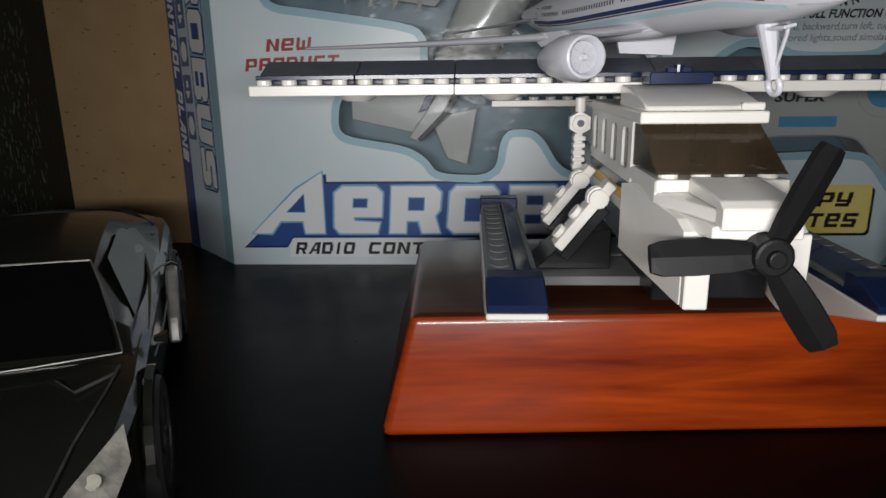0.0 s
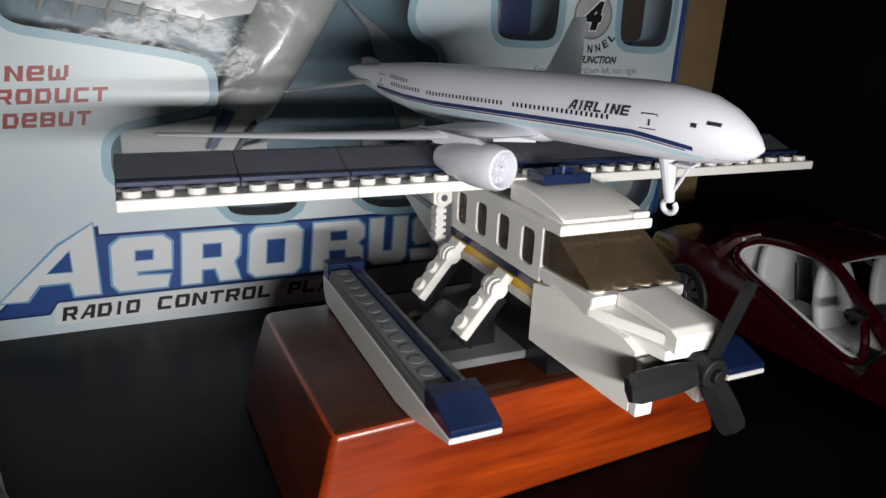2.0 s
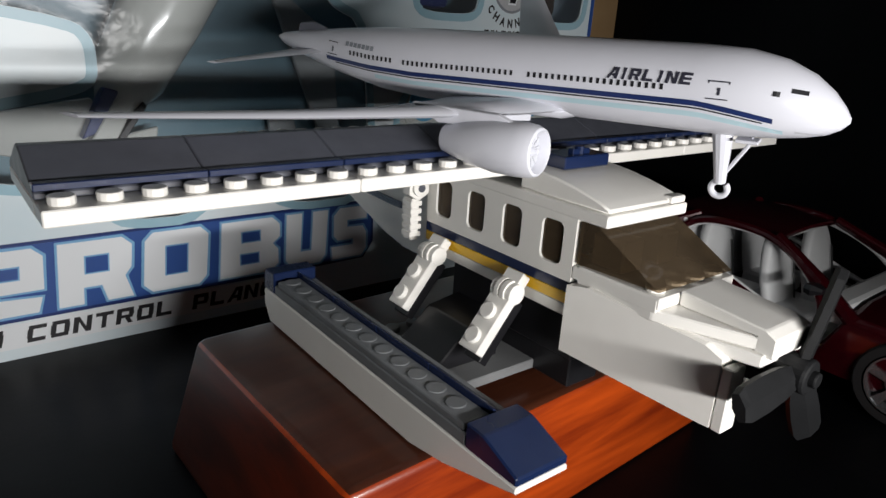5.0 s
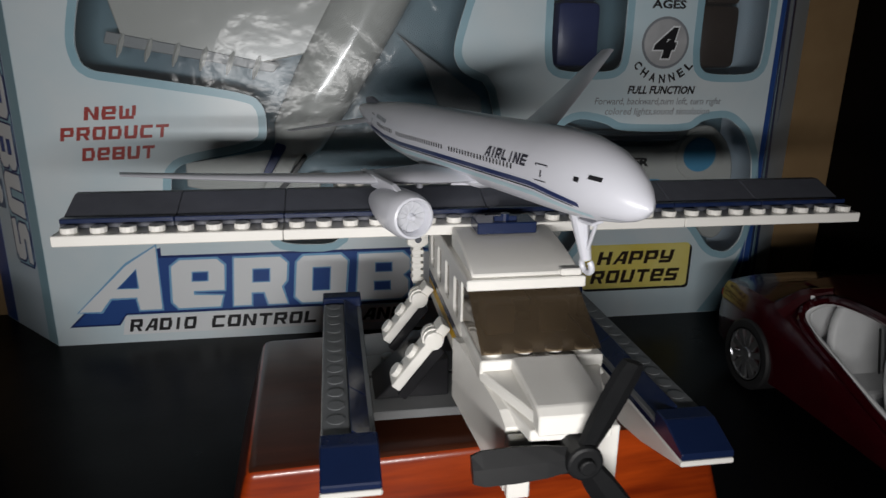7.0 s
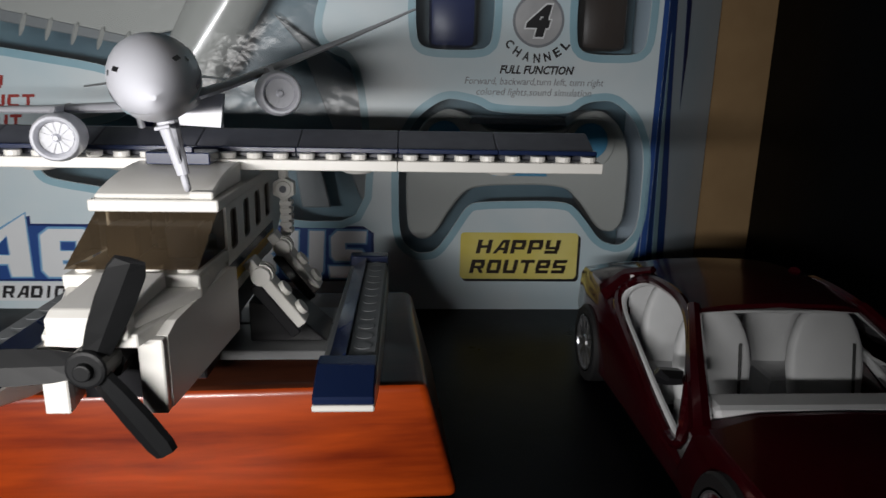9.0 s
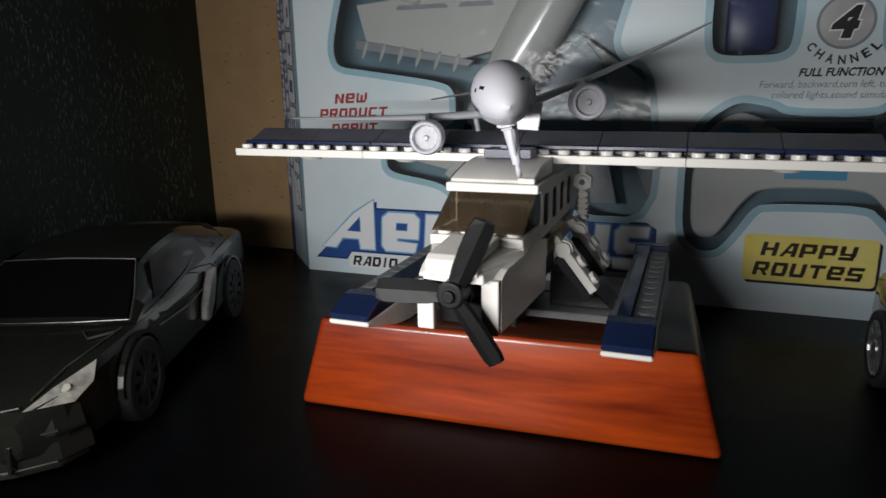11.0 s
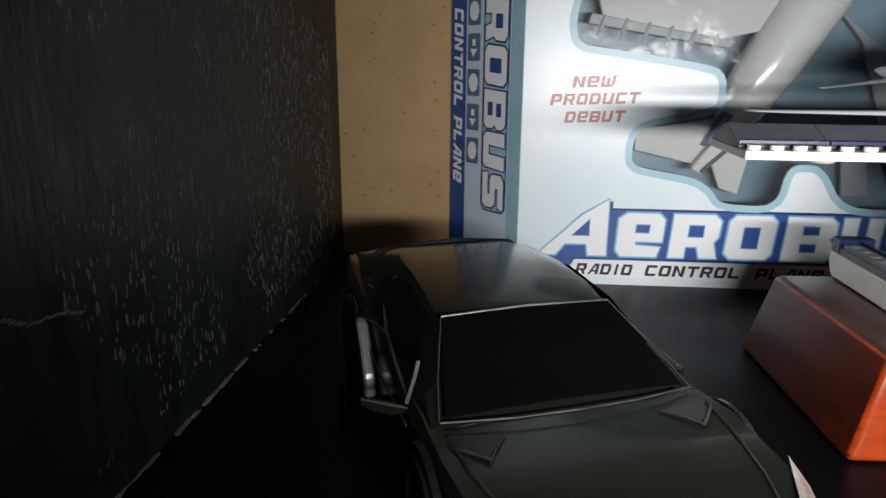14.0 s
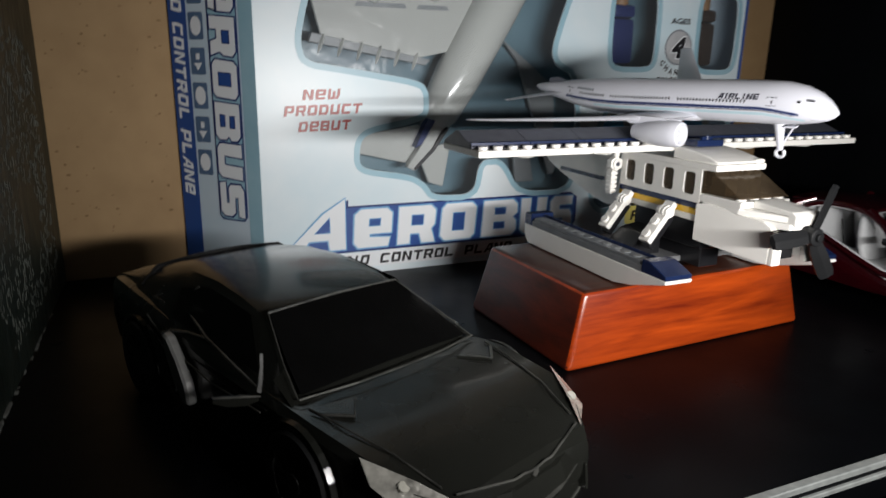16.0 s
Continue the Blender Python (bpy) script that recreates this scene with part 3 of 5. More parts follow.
part("nose_wedge", prism([(188.8, -198), (216.2, -198), (216.2, -221), (212, -243), (193, -243), (188.8, -221)], "z", 77.2, 80.2, 0.3), M_WHITE, sea, "white wedge plate over the nose")
part("cowl_top", prism([(-220.8, 83.4), (-220.8, 87.2), (-242, 85.6), (-244.6, 84.2), (-244.6, 79.5), (-240, 79.5), (-240, 83.4)], "x", 194.3, 210.7, 0.35), M_WHITE, sea, "white cowl tile")
part("windscreen_sill", join(box(186.6, 218.4, -220.6, -196, 83.4, 86.4, 0.3), studs([(190.5 + 8 * k, -216.5) for k in range(4)], 86.4)), M_WHITE, sea, "white sill plate with studs")
part("cockpit_side", box(186.5, 188.6, -220, -194.2, 82.6, 86, 0.2), M_WHITE, sea)
part("cockpit_side", box(216.4, 218.5, -220, -194.2, 82.6, 86, 0.2), M_WHITE, sea)
part("cockpit_seat", join(box(191, 199, -206, -196, 86.5, 95, 0.5), box(206, 214, -206, -196, 86.5, 95, 0.5)), M_TAN, sea, "tan brick inside the cockpit")
glass = bmesh.new()
gp = [(-195, 86.8), (-219.8, 87.6), (-200.5, 98.0), (-195, 98.0)]
lo, hi = [glass.verts.new((186.9, y, z)) for y, z in gp], [glass.verts.new((218.1, y, z)) for y, z in gp]
glass.faces.new(lo), glass.faces.new(hi), glass.faces.new((lo[1], hi[1], hi[2], lo[2]))
part("windscreen", glass, M_SMOKE, sea, "smoked brown sloping windscreen")

# roof
part("roof_plate", box(186.2, 219.2, -203.5, -131, 98.3, 101.4, 0.35), M_WHITE, sea)
part("roof_slope", prism([(-202.4, 101.5)] + [(-202.6 + 31.2 * f, 102.6 + 5.0 * math.sin(f * math.pi / 2) ** 0.8) for f in [k / 10 for k in range(11)]] + [(-171.4, 101.5)], "x", 187.6, 217.6, 0.5), M_WHITE, sea, "white curved roof brick", smooth=True)
part("roof_clip", box(212, 218, -203.4, -200.5, 101.6, 103.6, 0.4), M_WHITE, sea)
part("roof_bracket", join(box(193.5, 211.5, -181.5, -171.6, 107.7, 111.2, 0.3), cyl((202.5, -178, 112), 1.4, 2.4, "z", 10), box(199, 206, -179, -177, 111, 112.6, 0.2)), M_NAVY, sea, "navy bracket plate on the roof")

# wing: front plates with studs, sloped dark bricks on top
WX = 73.0
for k in range(4):
    a = WX + 64 * k
    part("wing_plate", join(box(a + 0.08, a + 63.92, -171, -163.1, 105, 108.2, 0.25), studs([(a + 4 + 8 * i, -167) for i in range(8)], 108.2)), M_WHITE, sea, "white wing plate with eight studs")
part("wing_underplate", box(WX, WX + 256, -163, -130.5, 105, 108.1, 0.3), M_WHITE, sea)
for k in range(8):
    a = WX + 32 * k
    part("wing_slope", prism([(-162.9, 108.2), (-162.9, 109.6), (-148, 115.6), (-145, 115.6), (-131, 109.6), (-131, 108.2)], "x", a + 0.08, a + 31.92, 0.3), M_SLATE, sea, "dark slate sloping wing brick")
    part("wing_edge", box(a + 0.1, a + 31.9, -163.05, -160.2, 109.7, 111.2, 0.2), M_NAVY, sea, "navy wing edging")
for x in (105, 152, 252, 299):
    part("wing_button", cyl((x, -158, 103.9), 4.2, 2.0, "z", 24, r2=7.4), M_WHITE, sea, "white round plate under the wing")

# tail
part("tail_boom", loft([[(191, y, lo_), (214, y, lo_), (214, y, hi_), (191, y, hi_)] if y < -110 else [(191 + (y + 110) * 0.09, y, lo_), (214 - (y + 110) * 0.09, y, lo_), (214 - (y + 110) * 0.09, y, hi_), (191 + (y + 110) * 0.09, y, hi_)]
     for y, lo_, hi_ in ((-131, 67, 99), (-122, 65.6, 99), (-112, 65.6, 99), (-97, 67.5, 98.5), (-57, 76, 97), (-36, 82, 96), (-32, 85, 95))]), M_WHITE, sea, "white tapering tail")
part("tail_stripe", loft([[(x + d, y, z) for d, z in ((-0.3, z0), (0.3, z0), (0.3, z0 + 2.4), (-0.3, z0 + 2.4))] for x, y, z0 in ((190.9, -110, 79.5), (191.2, -104, 79.2), (195.6, -55, 78.2))]), M_NAVY, sea, "navy tail stripe")
part("tail_plate", join(box(152, 253, -58, -50, 94.8, 97.8, 0.3), studs([(156 + 8 * k, -54) for k in range(13)], 97.8, h=1.5)), M_WHITE, sea, "white tailplane")
for side in (-1, 1):
    xx = CX + side * 20.5
    nut = part("side_nut", cyl((xx, -130.5, 93), 4.4, 4, "y", 6, bev=0.3), M_WHITE, sea, "white hexagonal nut piece")
    part("nut_ring", join(cyl((xx, -133.0, 93), 2.9, 1.2, "y", 16, bev=0.25), cyl((xx, -131.5, 99.6), 1.8, 5, "z", 10)), M_WHITE, nut)
    part("nut_hole", cyl((xx, -133.7, 93), 1.3, 0.3, "y", 14), M_SLATE, nut, "dark hole in the nut")
    part("ribbed_grille", join(*[box(xx - 2, xx + 2.4, -131 + 0, -126, 76 + 2.6 * k, 77.7 + 2.6 * k, 0.2) for k in range(5)], box(xx - 1.6, xx + 1.4, -130.8, -126.3, 75, 89, 0.2)), M_WHITE, sea, "white ribbed strip")

# propeller
prop = part("propeller_hub", join(cyl((203.7, -245, 75), 4.2, 9, "y", 20, bev=0.8), cyl((203.7, -250, 75), 1.9, 2, "y", 14, bev=0.4), cyl((203.7, -238, 73.5), 4.6, 6, "y", 8)), M_PROP, sea, "charcoal propeller hub")
for ang in (24, 146, 268):
    bl = loft([[(dx * w, dy, s) for dx, dy in ((-1, -0.8), (0, -1.5), (1, -0.8), (1, 0.8), (0, 1.5), (-1, 0.8))] for s, w in ((3, 2.6), (8, 3.4), (15, 3.8), (22, 3.7), (24.4, 2.9))])
    bl = turned(bl, Matrix.Translation((203.7, -246.5, 75)) @ Matrix.Rotation(radians(ang), 4, "Y") @ Matrix.Rotation(radians(24), 4, "Z"))
    part("blade", bl, M_PROP, prop, "charcoal propeller blade")

# ---- model airliner, resting on the seaplane's wing ----
jet = thing("model_airliner", (217.3, -239, 131.5), "small white model airliner with blue stripes lying on a toy wing", "model plane", (0.8, 11.7, 196.7), offset=False)
FUS = [(0, 0.6, -3.2), (1.5, 2.6, -2.8), (4, 4.7, -2.0), (8, 6.8, -0.9), (14, 8.7, 0.1), (22, 9.9, 0.8), (32, 10.3, 1.0), (112, 10.3, 1.0), (130, 9.4, 1.6), (148, 7.2, 2.8), (164, 4.6, 4.2), (176, 2.0, 5.6), (179, 0.6, 6.0)]


def fus_at(s):
    for (a, ra, za), (b, rb, zb) in zip(FUS, FUS[1:]):
        if s <= b:
            f = (s - a) / (b - a)
            return ra + f * (rb - ra), za + f * (zb - za)
    return FUS[-1][1:]


def skin(s, v, side, lift=0.12):
    """A place on the fuselage's side: s behind the nose, v above the middle along the skin."""
    r, z = fus_at(s)
    a = v / max(r, 0.5)
    return Vector((side * (r + lift) * math.cos(a), -s, z + (r + lift) * math.sin(a)))


def decal(s0, s1, v0, v1, side, n=1, lift=0.12):
    bm = bmesh.new()
    rows = []
    for k in range(n + 1):
        s = s0 + (s1 - s0) * k / n
        rows.append([bm.verts.new(skin(s, v0 if not callable(v0) else v0(s), side, lift)), bm.verts.new(skin(s, v1 if not callable(v1) else v1(s), side, lift))])
    for a, b in zip(rows, rows[1:]):
        bm.faces.new((a[0], b[0], b[1], a[1]))
    return bm


body = part("fuselage", loft([[(r * math.cos(t), -s, z + r * math.sin(t)) for t in [2 * math.pi * k / 28 for k in range(28)]] for s, r, z in FUS]), M_JET, jet, smooth=True)
part("chin_gap", decal(3.2, 9.5, lambda s: -5.3, lambda s: -4.6, 1, 5, 0.15), M_JETGREY, body)
for side in (1, -1):
    drop = lambda s: -1.2 - max(0.0, 30 - s) * 0.13
    part("blue_stripe", decal(14, 150, lambda s: drop(s) - 0.1, lambda s: drop(s) + 1.2, side, 40), M_STRIPE, body, "dark blue stripe")
    part("black_stripe", decal(16, 146, lambda s: drop(s) - 0.75, lambda s: drop(s) - 0.35, side, 40), M_INK, body)
    part("teal_stripe", decal(12, 128, lambda s: drop(s) - 2.9, lambda s: drop(s) - 1.5, side, 40), M_TEAL, body, "pale teal stripe")
    part("window_strip", join(*[decal(s, s + 0.75, 1.7, 3.0, side) for s in [38 + 1.75 * k for k in range(58)] if not (74 < s < 77 or 116 < s < 119)]), M_INK, body, "row of tiny black windows", kind="stuff")
    for s in (23.5, 144.5):
        part("door_outline", join(decal(s, s + 0.3, -1.6, 4.6, side), decal(s + 4.4, s + 4.7, -1.6, 4.6, side), decal(s, s + 4.7, 4.4, 4.7, side), decal(s, s + 4.7, 0.6, 0.85, side), decal(s + 1.8, s + 2.4, 1.6, 3.2, side)), M_WORD, body, "printed door outline")
    part("name_bars", join(*[decal(128 + 1.9 * k, 129.4 + 1.9 * k, 4.2, 5.6, side) for k in range(7)]), M_PGREY, body, "small grey lettering bars")
    word = join(*square_letters("AIRLINE", 20.5, 2.7, shear=0.15, depth=0.05, gap=0.25))
    for v in word.verts:
        u, w = v.co.x, v.co.y
        s = (52 - u) if side > 0 else (31.5 + u)
        v.co = skin(s, 3.2 + w, side, 0.15 + v.co.z)
    part("airline_lettering", word, M_WORD, body, "black printed word")
    part("cockpit_window", join(decal(8.2, 11.4, 4.0, 5.0, side, 3), decal(13.4, 14.8, 2.8, 3.9, side, 2)), M_INK, body, "black cockpit window")
    # wing and tailplane
    root, tip = (63.0, 100.0, -6.0, 2.4), (130.0, 138.0, 10.5, 0.7)
    rings = []
    for f in (0, 0.12, 0.33, 0.6, 0.85, 1.0):
        le = root[0] + (tip[0] - root[0]) * f
        te = root[1] + (tip[1] - root[1]) * f - (9 * f / 0.33 if f < 0.33 else 9 * (1 - f) / 0.67)
        z, th = root[2] + (tip[2] - root[2]) * f ** 1.2, root[3] + (tip[3] - root[3]) * f
        x = 6 + 93 * f
        rings.append([(side * x, -(le + (te - le) * q), z + th * h) for q, h in ((0, 0), (0.08, 0.55), (0.35, 0.9), (0.7, 0.55), (1, 0.05), (0.7, -0.3), (0.35, -0.5), (0.08, -0.4))])
    part("wing", loft(rings), M_JET, jet, "white swept wing", smooth=True)
    tr = []
    for f in (0, 0.5, 1):
        le, te = 150 + 19 * f, 168 + 7 * f
        span, rise = (33, 2.0) if side > 0 else (20, -6.0)
        tr.append([(side * (2 + span * f), -(le + (te - le) * q), 3 + rise * f + (1.2 - 0.7 * f) * h) for q, h in ((0, 0), (0.3, 0.8), (1, 0.05), (0.3, -0.6))])
    part("tailplane", loft(tr), M_JET, jet, "white tailplane", smooth=True)
    ex, ez = side * 30.5, -9.2
    prof = [(62.0, 4.3), (59.6, 4.7), (58.9, 5.2), (59.2, 5.8), (60.4, 6.3), (64, 6.7), (71, 6.6), (79, 5.4), (86, 3.6)]
    eng = part("engine", loft([[(ex + r * math.cos(t), -s, ez + r * math.sin(t)) for t in [2 * math.pi * k / 22 for k in range(22)]] for s, r in prof]), M_JET, jet, "white engine pod", smooth=True)
    fan = part("intake", cyl((ex, -61.8, ez), 4.3, 0.6, "y", 22), M_JETGREY, eng, "grey fan face")
    for k in range(12):
        blade = turned(box(-0.3, 0.3, -0.4, 0.0, 0.8, 4.2), Matrix.Translation((ex, -61.2, ez)) @ Matrix.Rotation(radians(30 * k), 4, "Y"))
        part("fan_blade", blade, M_JETGREY, eng)
    part("spinner", cyl((ex, -60.5, ez), 1.3, 1.8, "y", 12, r2=0.6), M_JET, eng)
    part("pylon", prism([(-62, ez + 5), (-88, ez + 4), (-96, ez + 8.5), (-70, ez + 8)], "x", ex - 0.8, ex + 0.8, 0.2), M_JET, eng)
    part("main_gear", join(tube([(side * 12, -98, -7), (side * 12, -98, -15)], 1.1), cyl((side * 12, -98, -15.5), 2.2, 2.6, "x", 14, bev=0.4)), M_JET, jet, "white main landing gear")
part("wing_fairing", loft([[(w * math.cos(t), -s, -6.5 + 3.2 * k * math.sin(t)) for t in [2 * math.pi * j / 16 for j in range(16)]] for s, w, k in ((56, 2, 0.3), (66, 8.5, 1), (104, 8.5, 1), (116, 2, 0.3))]), M_JET, jet, smooth=True)
part("fin_stub", prism([(-150, 8), (-161, 11.6), (-167, 11.2), (-170, 6)], "x", -0.7, 0.7, 0.2), M_SLATE, jet, "dark broken stub of the fin")
def jet_local(x, y, z):
    return (jet.matrix_world.inverted() @ (Vector((x, y, z)) * MM)) / MM


part("gear_door", loft([[jet_local(x, y, z) for x, z in ((x0, 127), (x1, 127), (x1 - 1.5, z0), (x0 + 2.5, z0 + 0.8))] for y, x0, x1, z0 in ((-153, 188, 209, 116.2), (-150.8, 188, 209, 116.2))]), M_JET, jet, "white gear door hanging under the wing root")
gear = part("nose_gear", tube([(0, -26, -8), (0, -25.5, -16), (0, -25.2, -22)], [2.6, 1.9, 1.4], 12), M_JET, jet, "white nose landing gear")
ring = bmesh.new()
bmesh.ops.create_circle(ring, segments=10, radius=0.8, matrix=Matrix.Translation((2.0, 0, 0)) @ Matrix.Rotation(radians(90), 4, "X"))
bmesh.ops.spin(ring, geom=ring.edges[:], cent=(0, 0, 0), axis=(0, 0, 1), angle=radians(290), steps=14)
part("axle_ring", turned(ring, Matrix.Translation((0, -25.2, -23.6)) @ Matrix.Rotation(radians(90), 4, "Y") @ Matrix.Rotation(radians(200), 4, "Z")), M_JET, gear, smooth=True)
part("gear_strut", tube([(0, -19, -9.5), (0, -20, -12), (0, -24.4, -19.5)], 0.5, 6), M_JET, gear)
part("gear_door", box(-0.6, 2.8, -22.5, -17.2, -10.4, -9.6, 0.2), M_JET, gear)


# ---- toy cars ----
def toy_wheel(parent, x, y, z, r, w, rim_mat, spokes, side):
    pr = [(r * 0.72, -w / 2), (r * 0.95, -w / 2), (r, -w / 2 + 1), (r, w / 2 - 1), (r * 0.95, w / 2), (r * 0.72, w / 2)]
    rings = [[(x + o, y + q * math.cos(t), z + q * math.sin(t)) for q, o in pr] for t in [2 * math.pi * k / 28 for k in range(29)]]
    bm = bmesh.new()
    rows = [[bm.verts.new(p) for p in ring_] for ring_ in rings[:-1]]
    for i in range(len(rows)):
        a, b = rows[i - 1], rows[i]
        for j in range(len(pr)):
            k = (j + 1) % len(pr)
            bm.faces.new((a[j], a[k], b[k], b[j]))
    wheel = part("wheel", cyl((x, y, z), r * 0.3, w * 0.8, "x", 16), rim_mat, parent)
    part("tyre", bm, M_TYRE, wheel, smooth=True)
    parts = [cyl((x + side * (w / 2 - 0.9), y, z), r * 0.2, 2.0, "x", 14, bev=0.3)]
    for k in range(spokes):
        parts.append(turned(prism([(-r * 0.05, 0), (r * 0.05, 0), (r * 0.11, r * 0.74), (-r * 0.11, r * 0.74)], "x", side * (w / 2 - 1.8), side * (w / 2 - 0.5)), Matrix.Translation((x, y, z)) @ Matrix.Rotation(2 * math.pi * k / spokes, 4, "X")))
    parts.append(turned(loft([[(o, q * math.cos(t), q * math.sin(t)) for q, o in ((r * 0.68, -w / 2), (r * 0.76, -w / 2), (r * 0.76, w / 2), (r * 0.68, w / 2))] for t in [2 * math.pi * k / 28 for k in range(29)]], cap=False), Matrix.Translation((x, y, z))))
    part("rim", join(*parts), rim_mat, wheel)
    part("brake_disc", cyl((x - side * w * 0.1, y, z), r * 0.66, 1, "x", 20), M_RIMDARK, wheel)


def body_ring(y, w, b, s, t, ws=None, tw=0.62):
    """A closed body section: half width w, bottom b, shoulder height s, middle height t."""
    ws = w * 0.94 if ws is None else ws
    half = [(w * 0.80, b), (w * 0.97, b + 3), (w, b + (s - b) * 0.45), (w * 0.98, s - 3), (ws, s), (ws * tw, t - (t - s) * 0.15), (0, t)]
    right = [(x, y, z) for x, z in half]
    left = [(-x, y, z) for x, z in reversed(half[:-1])]
    return right + left


car = thing("black_toy_car", (-6, -192, 0), "black glossy toy sports car with silver headlights", "toy car", (0, 0, 201), offset=False)
bd = loft([body_ring(-121, 41, 20, 42, 43), body_ring(-112, 45, 13, 45, 46), body_ring(-92, 47.5, 10, 46, 48), body_ring(-55, 48, 8, 44, 46), body_ring(-10, 46.5, 7, 38, 40),
           body_ring(35, 47, 7, 38, 39), body_ring(60, 48, 8, 38.5, 37.5), body_ring(84, 45.5, 8, 36.5, 34.5), body_ring(98, 41, 9, 31, 31.5), body_ring(106, 34, 9.5, 28.5, 29.5, tw=0.5), body_ring(109.5, 31, 11, 25.5, 27.5, tw=0.5), body_ring(110.5, 29, 13, 19, 20)])
cb = part("body", bd, M_CARBLACK, car, smooth=True, crease=0.28)


def cabin_ring(y, wb, zb, wt, zt):
    half = [(wb, zb), (wb * 0.5 + wt * 0.5 + 1.2, zb * 0.5 + zt * 0.5), (wt, zt - 1.6), (wt * 0.8, zt - 0.3), (0, zt)]
    return [(x, y, z) for x, z in half] + [(-x, y, z) for x, z in reversed(half[:-1])]


part("cabin", loft([cabin_ring(45, 43, 37.5, 42, 38.8), cabin_ring(30, 44, 37.5, 37, 46.5), cabin_ring(9, 45, 37.5, 31, 57), cabin_ring(-8, 45.5, 38, 31, 60.5), cabin_ring(-30, 46, 40, 30.5, 62), cabin_ring(-58, 46, 42, 30, 60.5), cabin_ring(-86, 44, 44, 31, 55), cabin_ring(-116, 40, 44, 34, 46.5)]), M_CARBLACK, cb, "black cabin roof", smooth=True, crease=0.4)
ws = bmesh.new()
rowsv = [[ws.verts.new((x, y, z + 0.9 - 0.0005 * x * x)) for x in (-w, -w * 0.5, 0, w * 0.5, w)] for y, w, z in ((43, 39, 40.2), (30, 36, 46.5), (19, 33, 52), (9.5, 30, 57))]
for a, b in zip(rowsv, rowsv[1:]):
    for i in range(4):
        ws.faces.new((a[i], a[i + 1], b[i + 1], b[i]))
part("windscreen", ws, M_CARGLASS, cb, "dark glossy windscreen", smooth=True)
part("windscreen_frame", join(tube([(-30.5, 9.2, 57.4), (0, 8.6, 58.2), (30.5, 9.2, 57.4)], 0.5, 6), tube([(30.5, 9.2, 57.4), (37.5, 30, 46.8), (41, 44, 40)], 0.25, 6), tube([(-30.5, 9.2, 57.4), (-37.5, 30, 46.8), (-41, 44, 40)], 0.25, 6),
     tube([(-41, 45, 40.2), (-20, 48.5, 40.6), (0, 49.5, 40.8), (20, 48.5, 40.6), (41, 45, 40.2)], 0.3, 6)), M_TRIM, cb, "bright windscreen edge")
for side in (-1, 1):
    part("bonnet_vent", join(prism([(side * 40.5, 49), (side * 24, 53), (side * 27, 56.5), (side * 32.5, 62.5), (side * 40, 55)], "z", 37.8, 38.7, 0.2)), M_CARBLACK, cb, "angular bonnet vent")
    part("vent_edge", join(tube([(side * 40.5, 55.5, 39.0), (side * 32.4, 63.2, 38.7)], 0.5, 6), tube([(side * 32.4, 63.2, 38.7), (side * 27, 56, 39.4)], 0.2, 6)), M_TRIM, cb, "vent edge with a painted glint")
# added band: imitates the dark cast-shadow outline round the roof, no real spoiler
part("roof_shadow_band", tube([(-40, -84, 47), (-31.5, -87, 53.4), (-12, -89, 54.6), (0, -88, 55.2), (12, -89, 54.6), (31.5, -87, 53.4), (40, -84, 47)], 1.5, 8), M_TYRE, cb, "matt black band standing in for the shadow behind the roof", smooth=True)
